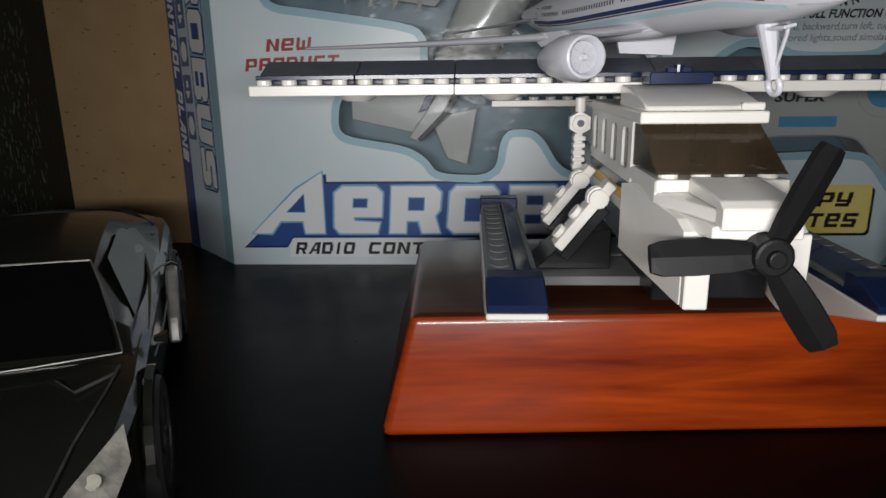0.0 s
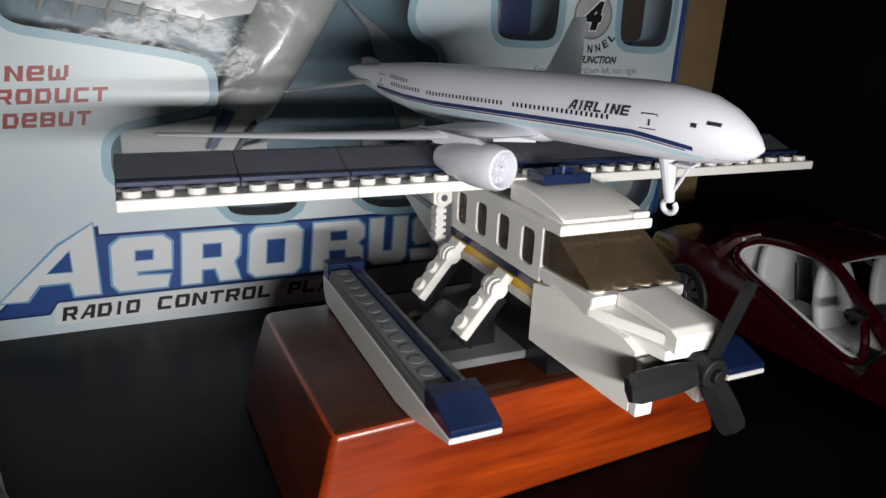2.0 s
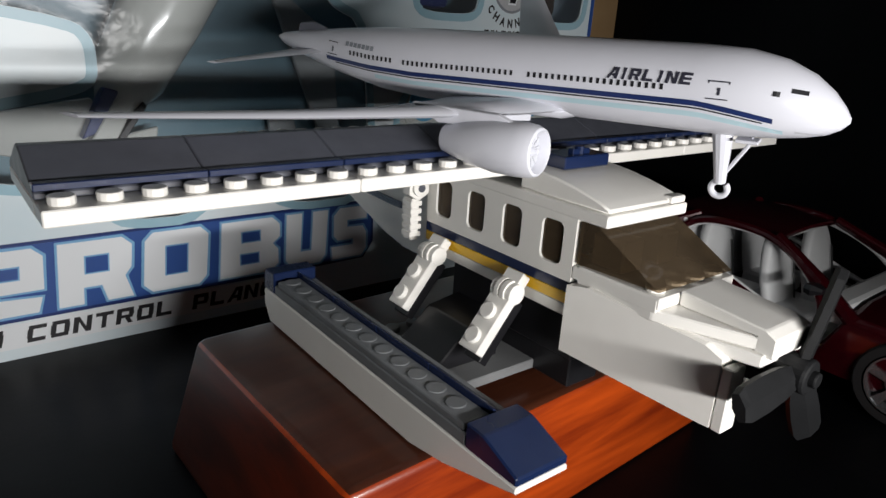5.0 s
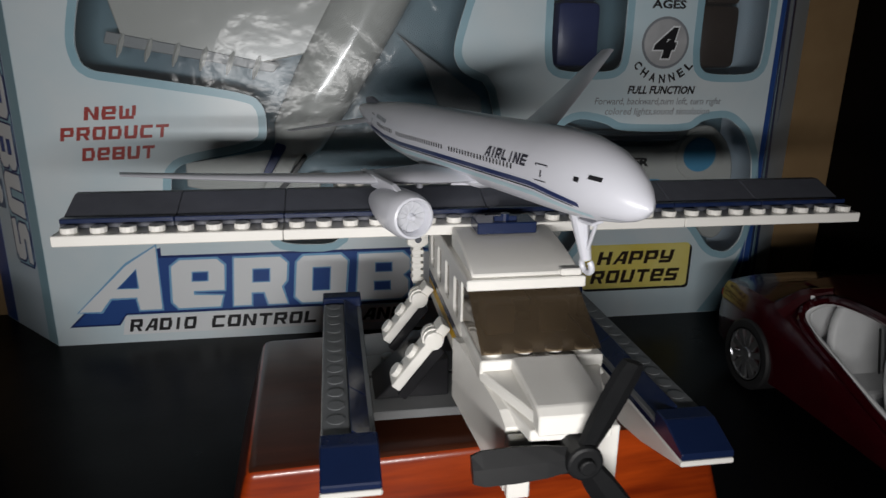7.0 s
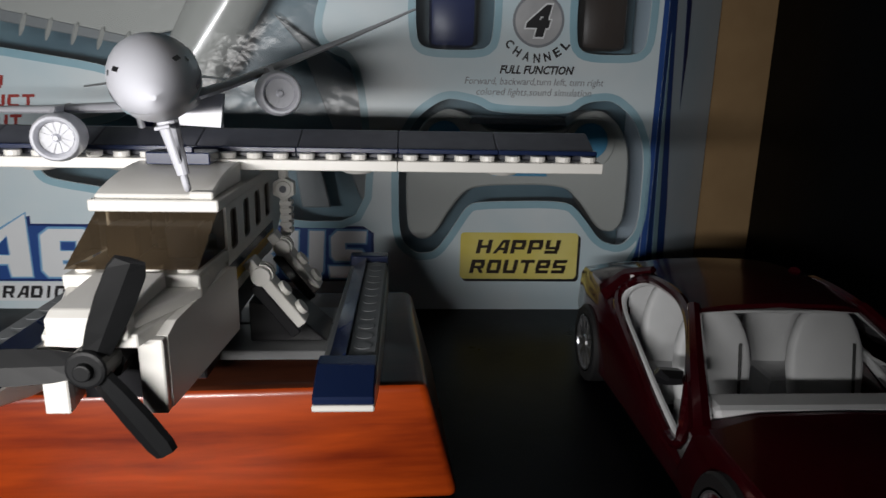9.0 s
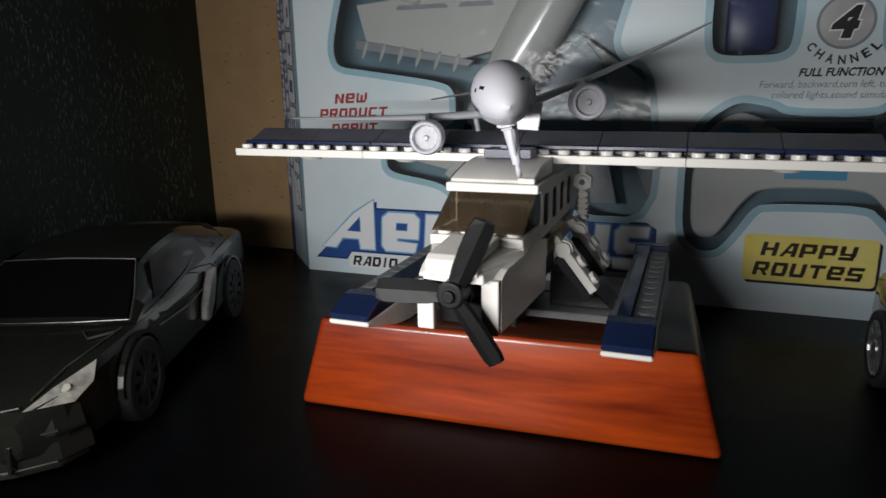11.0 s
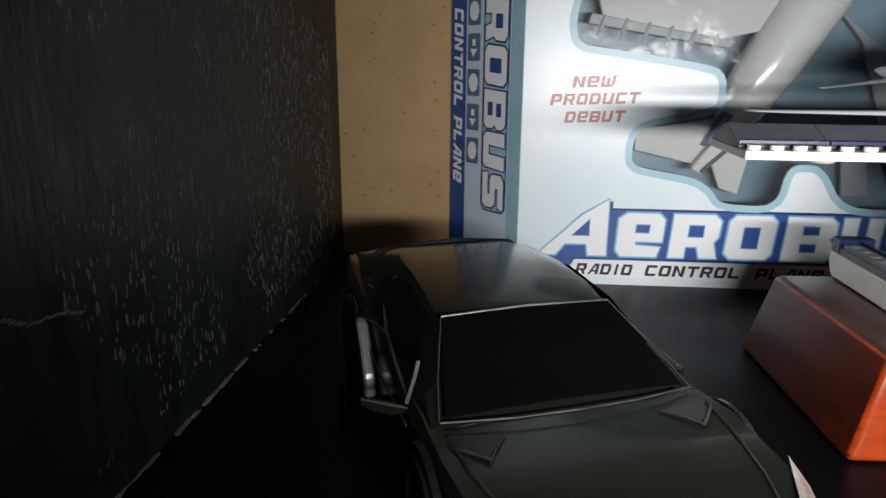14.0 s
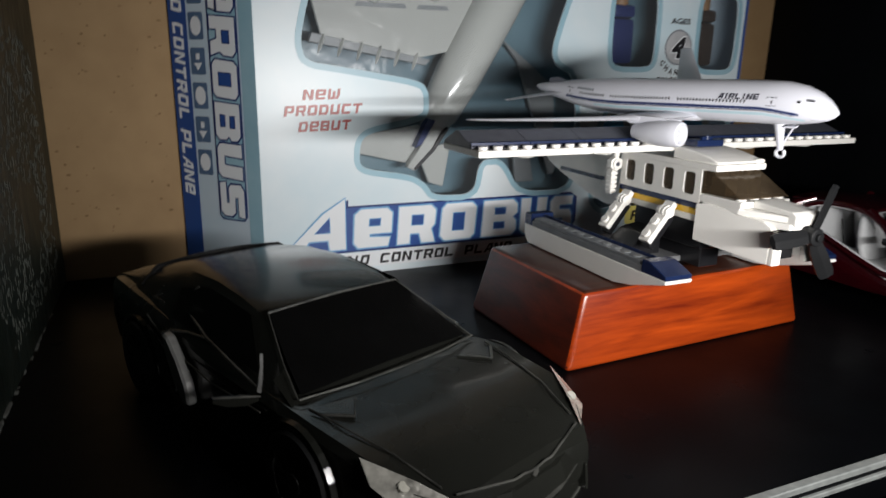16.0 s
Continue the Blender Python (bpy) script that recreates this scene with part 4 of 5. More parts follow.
for side in (-1, 1):
    sw = bmesh.new()
    vs = [sw.verts.new((side * x, y, z)) for x, y, z in ((42.6, 22, 42), (34.5, 4, 56.5), (34.3, -28, 58.8), (37.5, -48, 54.5), (44.4, -44, 44.5), (44.2, -10, 42.8))]
    sw.faces.new(vs)
    part("side_window", sw, M_CARGLASS, cb, "dark side window")
    part("belt_line", tube([(side * x, y, z) for x, y, z in ((35.5, -56, 52.5), (40, -40, 48.6), (44.2, -14, 44.6), (45.8, 10, 42.2), (46.6, 30, 40))], [0.5, 0.6, 0.75, 0.7, 0.4], 6), M_TRIM, cb, "bright belt line", smooth=True)
    part("rear_branch", join(tube([(side * x, y, z) for x, y, z in ((36.5, -53, 52), (34, -60, 53.5), (33.5, -63, 53))], 0.35, 6), tube([(side * x, y, z) for x, y, z in ((40, -42, 49.2), (37, -40, 54), (35.4, -36, 57.4))], 0.3, 6), tube([(side * x, y, z) for x, y, z in ((37.5, -51, 50.8), (40, -60, 49.4), (43, -66, 47), (42.5, -58, 47.6))], 0.3, 6)), M_TRIM, cb, "thin bright edges behind the side window")
    part("intake_arch", tube([(side * x, y, z) for x, y, z in ((51.4, -38.5, 41), (49.6, -34, 43.2), (47, -24, 44.6), (45, -14, 44.8))], 0.4, 6), M_TRIM, cb, "bright edge over the air intake", smooth=True)
    part("door_crease", tube([(side * x, y, z) for x, y, z in ((47.3, 30, 32), (47.5, -5, 30), (48.2, -40, 34), (48.4, -60, 42))], 0.35, 6), M_TRIM, cb)
    part("side_intake", prism([(-38, 14), (-62, 18), (-60, 36), (-46, 30)], "x", side * 46.2, side * 48.7), M_RIMDARK, cb, "black side air intake")
    part("intake_edge", tube([(side * 48.6, y, z) for y, z in ((-38, 14), (-46, 30), (-60, 37))], 0.6, 6), M_TRIM, cb, "silver intake edge")
    part("intake_vane", prism([(-18, 16.5), (-23, 15.5), (-31, 23), (-37, 33), (-38.5, 41), (-34, 40.5), (-26, 33), (-20, 24.5)], "x", side * 47.4, side * 51.6, 0.9), M_VANE, cb, "silver-grey side vane")
    mir = part("mirror", loft([[(side * (x + dx), y + dy, 37.6 + dz) for dx, dy, dz in ((0, 1.2, 0.3), (0, -1.6 * q, 0.4), (0, -2.0 * q, -2.6 * q), (0, 0.8, -2.8 * q))] for x, y, q in ((47.5, 29.4, 0.4), (51, 27, 1.0), (56, 23.5, 1.0), (59.6, 20.8, 0.5))[:4 if side > 0 else 2]]), M_CARBLACK, cb, smooth=True)
    if side > 0:
        # pale tube in place of the torch's glint on the mirror
        part("mirror_edge", tube([(side * 47, 30.6, 38.1), (side * 52.5, 27.4, 38.5), (side * 59.4, 21.8, 38.2)], [0.25, 0.5, 0.2], 6), M_TRIM, mir, "painted glint along the mirror edge")
    if side > 0:
        part("quarter_sliver", loft([[(side * (x + dx), y + dy, z) for dx, dy in ((0, -w), (0.6, 0), (0, w), (-0.6, 0))] for x, y, z, w in ((47.0, 29.5, 39.4, 1.6), (45.4, 28.2, 42.6, 1.5), (43.4, 25.8, 46, 0.9), (41.6, 22.8, 49.2, 0.3))]), M_VANE, cb, "silver-grey sliver beside the windscreen", smooth=True)
    hl = bmesh.new()
    pts = [(44.6, 81, 37.4), (46.2, 88, 32), (43.5, 97, 28.2), (30, 105.5, 28.6), (36, 96, 33.0)]
    lo = [hl.verts.new((side * (x + 0.3), y + 0.5, z + 0.4)) for x, y, z in pts]
    mid = hl.verts.new((side * 40.5, 94.5, 32.6))
    for i in range(5):
        hl.faces.new((lo[i - 1], lo[i], mid))
    lamp = part("headlight", hl, M_LAMP, cb, "clear silver arrow-shaped headlight")
    part("lens", turned(tube([(side * 40, 94.4, 31.6), (side * 40, 95.2, 32.9)], 1.7, 12), Matrix()), M_BULB, lamp)
    part("bonnet_edge", tube([(side * x, y, z + 0.5) for x, y, z in ((41, 52, 38.9), (39, 66, 37.9), (35, 85, 35.6), (31, 101, 30.6))], 0.35, 6), M_TRIM, cb, "bonnet panel edge")
    part("bumper_fin", prism([(105, 9), (112.6, 9), (111.4, 18.4), (105, 18.4)], "x", side * 27 - 0.7, side * 27 + 0.7, 0.2), M_CARBLACK, cb)
    for y in (54, -72):
        toy_wheel(car, side * 43.8, y, 17.5, 17.5, 13, M_RIMDARK, 10, side)
        part("wheel_arch", turned(loft([[(side * o, q * math.cos(t), q * math.sin(t)) for q, o in ((18.6, 47.2), (20.6, 47.2), (20.2, 49.2), (18.9, 49.2))] for t in [math.pi * k / 14 for k in range(15)]]), Matrix.Translation((0, y, 17.5))), M_CARBLACK, cb)
def swept(path, prof):
    """A moulding along a path: prof gives (outward, z) steps round its section, outward from (0, 60)."""
    rings = []
    for x, y, z in path:
        d = Vector((x, y - 60)).normalized()
        rings.append([(x + d.x * o, y + d.y * o, z + h) for o, h in prof])
    return loft(rings)


part("bumper_panel", swept([(-43, 93, 0), (-37, 101, 0), (-26, 107, 0.4), (-12, 111, 0), (-10, 111.2, -0.6), (10, 111.2, -0.6), (12, 111, 0), (26, 107, 0.4), (37, 101, 0), (43, 93, 0)],
     [(-3, 26.5), (0, 26), (2.2, 19.5), (2.2, 18.4), (-3, 18.0)]), M_CARBLACK, cb, "black angular bumper panel")
part("bumper_lip", swept([(-38, 101, 1.4), (-26, 107.6, 0.9), (-9, 112.2, 0.2), (0, 112.8, -0.8), (9, 112.2, 0.2), (26, 107.6, 0.9), (38, 101, 1.4)], [(0.5, 18.2), (1.9, 18.4), (2.0, 19.0), (0.7, 19.0)]), M_TRIM, cb, "bumper crease with a painted glint")
part("lower_bumper", swept([(-44, 91, 0), (-38, 101, 0), (-26, 107.5, 0), (-9, 112, 0), (9, 112, 0), (26, 107.5, 0), (38, 101, 0), (44, 91, 0)], [(-4, 15.4), (0.6, 15.2), (2.2, 9.2), (-4, 8.8)]), M_CARBLACK, cb, "black lower bumper")
part("splitter_edge", tube([(-38, 103.2, 8.8), (-26, 110, 8.8), (-10, 114.2, 8.7), (10, 114.2, 8.7), (26, 110, 8.8), (38, 103.2, 8.8)], 0.35, 6), M_TRIM, cb, "bright splitter edge")
part("bumper_gap", swept([(-40, 96, 0), (-26, 106, 0), (-9, 110.5, 0), (9, 110.5, 0), (26, 106, 0), (40, 96, 0)], [(-3, 18.4), (0, 18.4), (0, 15), (-3, 15)]), M_TYRE, cb, "black grille slot")
part("front_splitter", prism([(-44, 92), (-39, 103), (-27, 110), (-10, 114.5), (10, 114.5), (27, 110), (39, 103), (44, 92)], "z", 6.2, 8.4, 0.5), M_CARBLACK, cb)
part("nose_edge", tube([(-29, 104.8, 30.0), (-9, 109.6, 27.9), (-5, 109.9, 28.3), (0, 110.1, 27.6), (5, 109.9, 28.3), (9, 109.6, 27.9), (29, 104.8, 30.0)], 0.38, 6), M_TRIM, cb, "bright bonnet front edge")
part("badge", cyl((0, 110.2, 26.8), 1.5, 0.8, "y", 5), M_TRIM, cb, "small metal badge")

red = thing("red_toy_car", (396, -161, 0), "dark red toy car with light grey seats behind clear windows", "toy car", (0, 0, 180), offset=False)
rb = part("body", loft([body_ring(-108, 36, 18, 40, 42), body_ring(-100, 42, 11, 44, 47), body_ring(-75, 45.5, 8, 48, 50), body_ring(-50, 45.5, 7, 48, 48), body_ring(-40, 45, 7, 45, 40),
           body_ring(-38, 45, 7, 44, 16, tw=0.93), body_ring(-20, 44.6, 7, 38, 14, tw=0.93), body_ring(-4, 44.5, 7, 32.5, 14, tw=0.93), body_ring(18, 44.5, 7, 23, 14, tw=0.93), body_ring(34, 44.8, 8, 19, 14, tw=0.93), body_ring(37, 45, 8, 24, 20, tw=0.93), body_ring(44, 45, 8, 38, 41),
           body_ring(75, 45, 8, 38, 40), body_ring(98, 40, 9, 33, 35), body_ring(110, 31, 11, 26, 28), body_ring(114, 22, 13, 20, 22)]), M_CARRED, red, smooth=True)
part("cabin_floor", box(-39, 39, -38, 36, 14.3, 16.0, 0.4), M_SEAT, red, "light grey cabin floor")
for x in (-20, 21):
    for y in (-26, 6):
        seat = part("seat", join(box(x - 13, x + 13, y - 3, y + 19, 16, 27, 2.5, 2)), M_SEAT, red, "light grey seat")
        lobes = [(math.cos(t) * abs(math.cos(t)) ** -0.35 if abs(math.cos(t)) > 1e-3 else 0.0, 3.6 * math.sin(t) + (1.5 * math.cos(t) ** 4 if math.sin(t) > 0 else 0.0)) for t in [2 * math.pi * k / 18 for k in range(18)]]
        part("seat_back", turned(loft([[(x + wx * w, dy * min(1.0, w / 8), z) for wx, dy in lobes] for z, w in ((0, 11), (4, 12.4), (10, 13.2), (18, 13.8), (25, 13.0), (30, 11.4), (34, 9.4), (36.6, 7.2), (38.2, 4.4), (38.9, 1.5))]), Matrix.Translation((0, y, 20)) @ Matrix.Rotation(radians(13), 4, "X")), M_SEAT, seat, smooth=True, crease=1.2)
        part("seat_groove", tube([(x - 8, y + 3.4, 26), (x - 8.5, y - 1.5, 46)], 0.5, 6), M_RIMDARK, seat)
part("rear_lining", turned(box(-37, 37, -1.2, 1.2, 0, 40, 1.0), Matrix.Translation((0, -38, 18)) @ Matrix.Rotation(radians(6), 4, "X")), M_SEAT, red, "light grey rear lining")
part("headliner", box(-29, 29, -50, 2, 56.2, 57.2, 0.4), M_SEAT, red, "light grey headliner")
part("dashboard", box(-38, 38, 30, 42, 30, 41, 2.5, 2), M_SEAT, red, "light grey dashboard")
ROOF = [(46, 38, 42.5), (4, 30, 58.5), (-20, 30, 60.5), (-56, 30, 58.5), (-84, 36, 47.5)]
part("roof", loft([[(w, y, z), (w * 0.6, y, z + 1.6), (0, y, z + 2.2), (-w * 0.6, y, z + 1.6), (-w, y, z), (-w, y, z - 1.4), (0, y, z + 0.6), (w, y, z - 1.4)] for y, w, z in ROOF[1:4]]), M_CARRED, rb, "dark red roof", smooth=True)
for side in (-1, 1):
    sg = bmesh.new()
    sg.faces.new([sg.verts.new((side * x, y, z)) for x, y, z in ((43.4, 34, 22), (43.2, -4, 34.4), (43.4, -38, 45.6), (36, -42, 54), (30.5, -30, 59.2), (30.5, 2, 58), (38, 28, 46.5))])
    part("side_window", sg, M_WINDOW, rb, "clear side window")
    loop = [Vector((side * x, y, z)) for x, y, z in ((43.9, 35, 21.5), (44.2, 12, 28.5), (44.2, -10, 36.5), (43.9, -36, 45.6), (40, -43, 51), (33, -36, 58.4), (31, -14, 60), (31.4, 3, 58.2), (37, 22, 49.5), (42.5, 34, 37))]
    for _ in range(2):
        loop = [q for a, b in zip(loop, loop[1:] + loop[:1]) for q in (a * 0.75 + b * 0.25, a * 0.25 + b * 0.75)]
    seal = [(p.x * 0.985, p.y, p.z) for p in loop]
    part("window_surround", tube([(p.x, p.y, p.z) for p in loop + loop[:1]], 1.9, 8), M_CARRED, rb, "dark red rounded window frame", smooth=True)
    part("window_seal", tube([(x * 0.97, y * 0.97 - 0.2, 42 + (z - 42) * 0.93) for x, y, z in seal + seal[:1]], 1.5, 8), M_SEAT, rb, "light grey window lining", smooth=True)
    part("pillar", tube([(side * 43, 46, 36), (side * 38, 28, 47), (side * 30, 3, 59)], [3.4, 3.0, 2.4], 8), M_CARRED, rb, "dark red windscreen pillar", smooth=True)
    part("pillar", tube([(side * 29, -38, 59.5), (side * 36, -46, 55), (side * 42, -52, 46)], [2.4, 4.0, 5.5], 8), M_CARRED, rb, "dark red rear pillar", smooth=True)
    part("door_mirror", turned(loft([[(x * q, y, z * q) for x, z in ((-4.5, -2), (4, -2.4), (5, 0.2), (3.6, 2.2), (-4, 1.6))] for y, q in ((-3, 0.8), (0, 1), (4, 0.5))]), Matrix.Translation((side * 47, 30, 46))), M_BLACK, rb, "black door mirror")
    part("headlight", turned(loft([[(x * q, o, z * q) for x, z in ((-8, -3), (8, -4), (9, 2), (-4, 4))] for o, q in ((-3, 1.0), (1, 0.9), (3, 0.6))]), Matrix.Translation((side * 31, 97, 31)) @ Matrix.Rotation(radians(-side * 30), 4, "Z")), M_LAMP, rb, "clear headlight")
    part("tail_lamp", box(side * 30 - 8, side * 30 + 8, -107.5, -101, 33, 38, 1.0), M_RED, rb, "red tail lamp")
    for y in (69, -67):
        toy_wheel(red, side * 40.5, y, 17.5, 17.5, 13, M_RIM, 5 if y > 0 else 10, side)
for pts, nm in ((((-40, 45, 41), (40, 45, 41), (30, 4, 59), (-30, 4, 59)), "windscreen"), (((-30, -56, 58.8), (30, -56, 58.8), (36, -84, 49.5), (-36, -84, 49.5)), "rear_window")):
    g = bmesh.new()
    g.faces.new([g.verts.new(p) for p in pts])
    part(nm, g, M_WINDOW, rb, "clear window")

# ---- printed retail box of a toy plane, with cut-out windows ----
BOXH = 285
pack = thing("toy_box", (180, 25, 0), "large pale blue retail box with plane-shaped windows", "toy box")
W_PLANE = smoothed([(45, 215), (34, 182), (29, 160), (32, 147.5), (54, 144.5), (112, 136), (118.5, 128), (118.5, 112), (110, 107), (74, 100), (68, 94), (67, 80), (72, 75.5), (106, 70), (117, 63), (123, 54), (156, 53), (160, 79), (180, 79), (196, 52.5), (247, 53), (240, 140), (222, 147), (217, 158), (224, 183), (236, 215), (225, 262), (120, 262)], 2)
W_PAD = smoothed([(263, 84), (263.5, 43), (273, 34), (284, 35), (292, 46), (301, 61), (307, 65), (360, 66), (369, 58), (381, 42), (394, 39), (403, 50), (403, 94), (395, 113), (382, 123), (367, 121.5), (358, 114.5), (315, 115), (306, 120), (289, 123), (274, 113), (265, 97)], 2)
W_FIG1 = smoothed([(272, 200), (272, 153), (278, 148), (308, 148), (314, 153), (314, 200), (308, 206), (278, 206)], 2)
W_FIG2 = smoothed([(359, 200), (359, 153), (365, 147), (393, 147), (399, 153), (399, 200), (393, 206), (365, 206)], 2)
HOLES = [W_PLANE, W_PAD, W_FIG1, W_FIG2]
front = part("front_panel", sheet([(0, 0), (409, 0), (409, BOXH), (0, BOXH)], HOLES, 0, 1.2), M_CARD, pack, "white and sky blue printed front panel")
for h in HOLES:
    part("window_border", sheet(grown(h, 4.2), [grown(h, 0.1)], -0.25, 0.2), M_PALEBLUE, front, "pale blue printed border")
for h in HOLES:
    film = sheet(grown(h, 2.0), [], 1.6, 0.25)
    ob = part("blister_film", film, M_BLISTER, pack, "clear wrinkled plastic film")
part("left_panel", prism([(0, 0.1), (0, 1.3), (-45.2, 50), (-46.4, 50)], "z", 0, BOXH), M_CARDSIDE, pack, "pale printed slanting side panel")
part("right_panel", prism([(409, 0.1), (409, 1.3), (458.8, 50), (460, 50)], "z", 0, BOXH), M_CARDSIDE, pack, "pale printed slanting side panel")
part("back_panel", box(-46.4, 460, 50.1, 51.2, 0, BOXH), M_CARDSIDE, pack)
part("inner_tray", box(2, 403, 40, 41, 2, BOXH - 2), M_TRAY, pack, "blue-grey inner tray")
part("top_panel", prism([(0, 0), (409, 0), (460, 51), (-46, 51)], "z", BOXH + 0.1, BOXH + 1.2), M_CARDSIDE, pack)
part("bottom_panel", prism([(1, 2), (404, 2), (449, 50), (-44, 50)], "z", 0.3, 1.3), M_CARDSIDE, pack)

# printed art on the front: title banner
BLK = {
    "A": ([(0, 0), (10, 0), (15, 8), (27, 8), (28, 0), (38, 0), (38, 39), (24, 28)], [[(19, 14), (28, 14), (28, 25)]]),
    "e": ([(3, 0), (26, 0), (28, 7), (12, 8), (12, 10.5), (29, 10.5), (30, 26), (26, 30), (6, 30), (1, 26), (0, 4)], [[(12, 17), (20, 17), (20.5, 22), (12.5, 22)]]),
    "R": ([(0, 0), (10, 0), (10.5, 8), (18, 8), (20, 0), (31, 0), (28, 11), (31, 15), (32, 26), (28, 30), (2, 30)], [[(12, 15), (21, 15), (21.5, 22.5), (12.5, 22.5)]]),
    "O": ([(4, 0), (27, 0), (31, 4), (33, 26), (29, 30), (6, 30), (2, 26), (0, 4)], [[(11, 8), (21, 8), (22, 22), (12, 22)]]),
    "B": ([(0, 0), (27, 0), (31, 4), (31, 12), (28, 15.5), (32, 19), (32, 26), (28, 30), (2, 30)], [[(11, 6.5), (20, 6.5), (20, 11.5), (11, 11.5)], [(12, 18.5), (21, 18.5), (21, 23.5), (12, 23.5)]]),
    "U": ([(4, 0), (25, 0), (29, 4), (31, 30), (20, 30), (18.5, 8), (10.5, 8), (12, 30), (1, 30), (0, 4)], []),
    "S": ([(1, 0), (25, 0), (29, 4), (29, 14), (26, 18), (13, 18.5), (13, 22.5), (29, 22.5), (30, 30), (7, 30), (2, 26), (2, 14), (5, 11), (18, 11), (18, 7.5), (0, 7.5)], []),
}


def title(parent, put, spans, y0, k, mats):
    """The title as block shapes: a coloured rim, a pale body, and counters. spans: start and width of each block."""
    for (ch, x0, w) in spans:
        shape, holes = BLK[ch]
        wid = max(p[0] for p in shape)
        sc = lambda pts: [(x0 + x * w / wid, y0 + z * k) for x, z in pts]
        part("title_rim", put(flat(grown(sc(shape), 1.3), 0.1), 0.35), mats[0], parent, "mid blue rim of a title block")
        part("title_block", put(flat(sc(shape), 0.1), 0.5), mats[1], parent, "pale title block")
        for h in holes:
            part("title_counter", put(flat(grown(sc(h), 0.9), 0.1), 0.65), mats[0], parent)
            part("title_counter", put(flat(sc(h), 0.1), 0.8), mats[2], parent)


def front_put(bm, lift):
    return on_front(bm, 0, 0, -lift)


part("banner_edge", front_put(flat([(7, 10.5), (50, 52), (58.5, 54.5), (58.5, 50), (243, 50), (249, 46), (249, 26), (243, 17.5), (196, 16.5), (37, 16.5), (33, 10.5)], 0.1), 0.05), M_DEEP, front, "deep blue banner outline")
part("banner", front_put(flat([(9.5, 11.6), (50, 50.5), (57, 52.6), (57, 48.8), (242, 48.8), (247.5, 45.5), (247.5, 26.5), (242, 18.7), (37, 17.6), (32.5, 11.6)], 0.1), 0.2), M_BLUE, front, "royal blue title banner")
M_TRIMBLUE = mat("print_mid_blue", (0.20, 0.42, 0.66), 0.33)
title(front, front_put, [("A", 13, 43), ("e", 62, 29), ("R", 94.5, 30.5), ("O", 128.5, 30), ("B", 163, 31), ("U", 197, 24), ("S", 223, 22)], 19.3, 0.93, (M_TRIMBLUE, M_PWHITE, M_BLUE))
part("strapline_bar", front_put(flat([(34, 4.8), (203, 4.8), (203, 15.6), (36, 15.6)], 0.1), 0.05), M_PWHITE, front, "white strapline bar")
for words, x, w in (("RADIO", 37.5, 36.5), ("CONTROL", 81, 60), ("pLANe", 149, 42)):
    for bm in square_letters(words, w, 7.2):
        part("strapline_letter", on_front(bm, x, 6.6, -0.2), M_INK, front, "black strapline lettering")
for words, x, z, w in (("NeW", 29, 122.6, 26), ("PRODUCT", 16.5, 112.2, 53.5), ("DeBUT", 25.5, 102, 36.5)):
    for bm in square_letters(words, w, 6.6):
        part("announcement_letter", on_front(bm, x, z, -0.25, 2.0), M_RED, front, "red lettering")
part("sign_shadow", front_put(flat(rounded(300.4, 369.6, 17.4, 45.6, 2.6), 0.1), 0.05), M_INK, front)
part("sign_panel", front_put(flat(rounded(299, 368, 19, 47, 2.6), 0.1), 0.2), M_PYEL, front, "yellow rounded sign panel")
for words, x, z, w in (("HAppy", 308, 34.5, 50), ("ROUTeS", 304.5, 22.5, 58)):
    for bm in square_letters(words, w, 8.2):
        part("sign_letter", on_front(bm, x, z, -0.35), M_SIGNINK, front, "dark brown bold lettering")
badge = part("badge", front_put(turned(cyl((0, 0, 0), 14, 0.1, "z", 36), Matrix.Translation((338, 164, 0))), 0.1), M_PGREY, front, "round grey badge")
part("badge_face", front_put(turned(cyl((0, 0, 0), 12.6, 0.1, "z", 36), Matrix.Translation((338, 164, 0))), 0.25), M_DISC, badge)
part("badge_number_rim", on_front(text_bm("4", 16, 18.5, shear=0.25, bold=0.9, depth=0.1), 330, 154.6, -0.3), M_PWHITE, badge)
part("badge_number", on_front(text_bm("4", 14, 16.5, shear=0.25, bold=0.55, depth=0.15), 331, 155.6, -0.45), M_INK, badge, "black number on the badge")
for k, ch in enumerate("CHANNEL"):
    a = radians(-90 + (k - 3) * 17)
    lt = turned(text_bm(ch, 3.6, 4.8, bold=0.3, depth=0.15), Matrix.Translation((338 + 19.5 * math.cos(a), 164 + 19.5 * math.sin(a), 0)) @ Matrix.Rotation(a + radians(90), 4, "Z") @ Matrix.Translation((-1.8, -2.4, 0)))
    part("badge_lettering", front_put(lt, 0.15), M_INK, badge)
part("heading", on_front(text_bm("FULL FUNCTION", 41, 4.6, shear=0.25, bold=0.32, depth=0.12), 318, 136, -0.15), M_INK, front, "black heading")
part("small_print", on_front(text_bm("Forward, backward,turn left, turn right", 77, 5.0, shear=0.2, depth=0.12), 299, 129, -0.15), M_PGREY, front)
part("small_print", on_front(text_bm("colored lights,sound simulation", 64, 5.0, shear=0.2, depth=0.12), 305.5, 123.3, -0.15), M_PGREY, front)
part("age_heading", on_front(text_bm("AGES", 20, 4.6, bold=0.3, depth=0.12), 328, 182, -0.15), M_INK, front)
part("edge_band", front_put(flat([(405, 0.5), (408.8, 0.5), (408.8, 284), (406.5, 284)], 0.1), 0.15), M_BLUE, front)
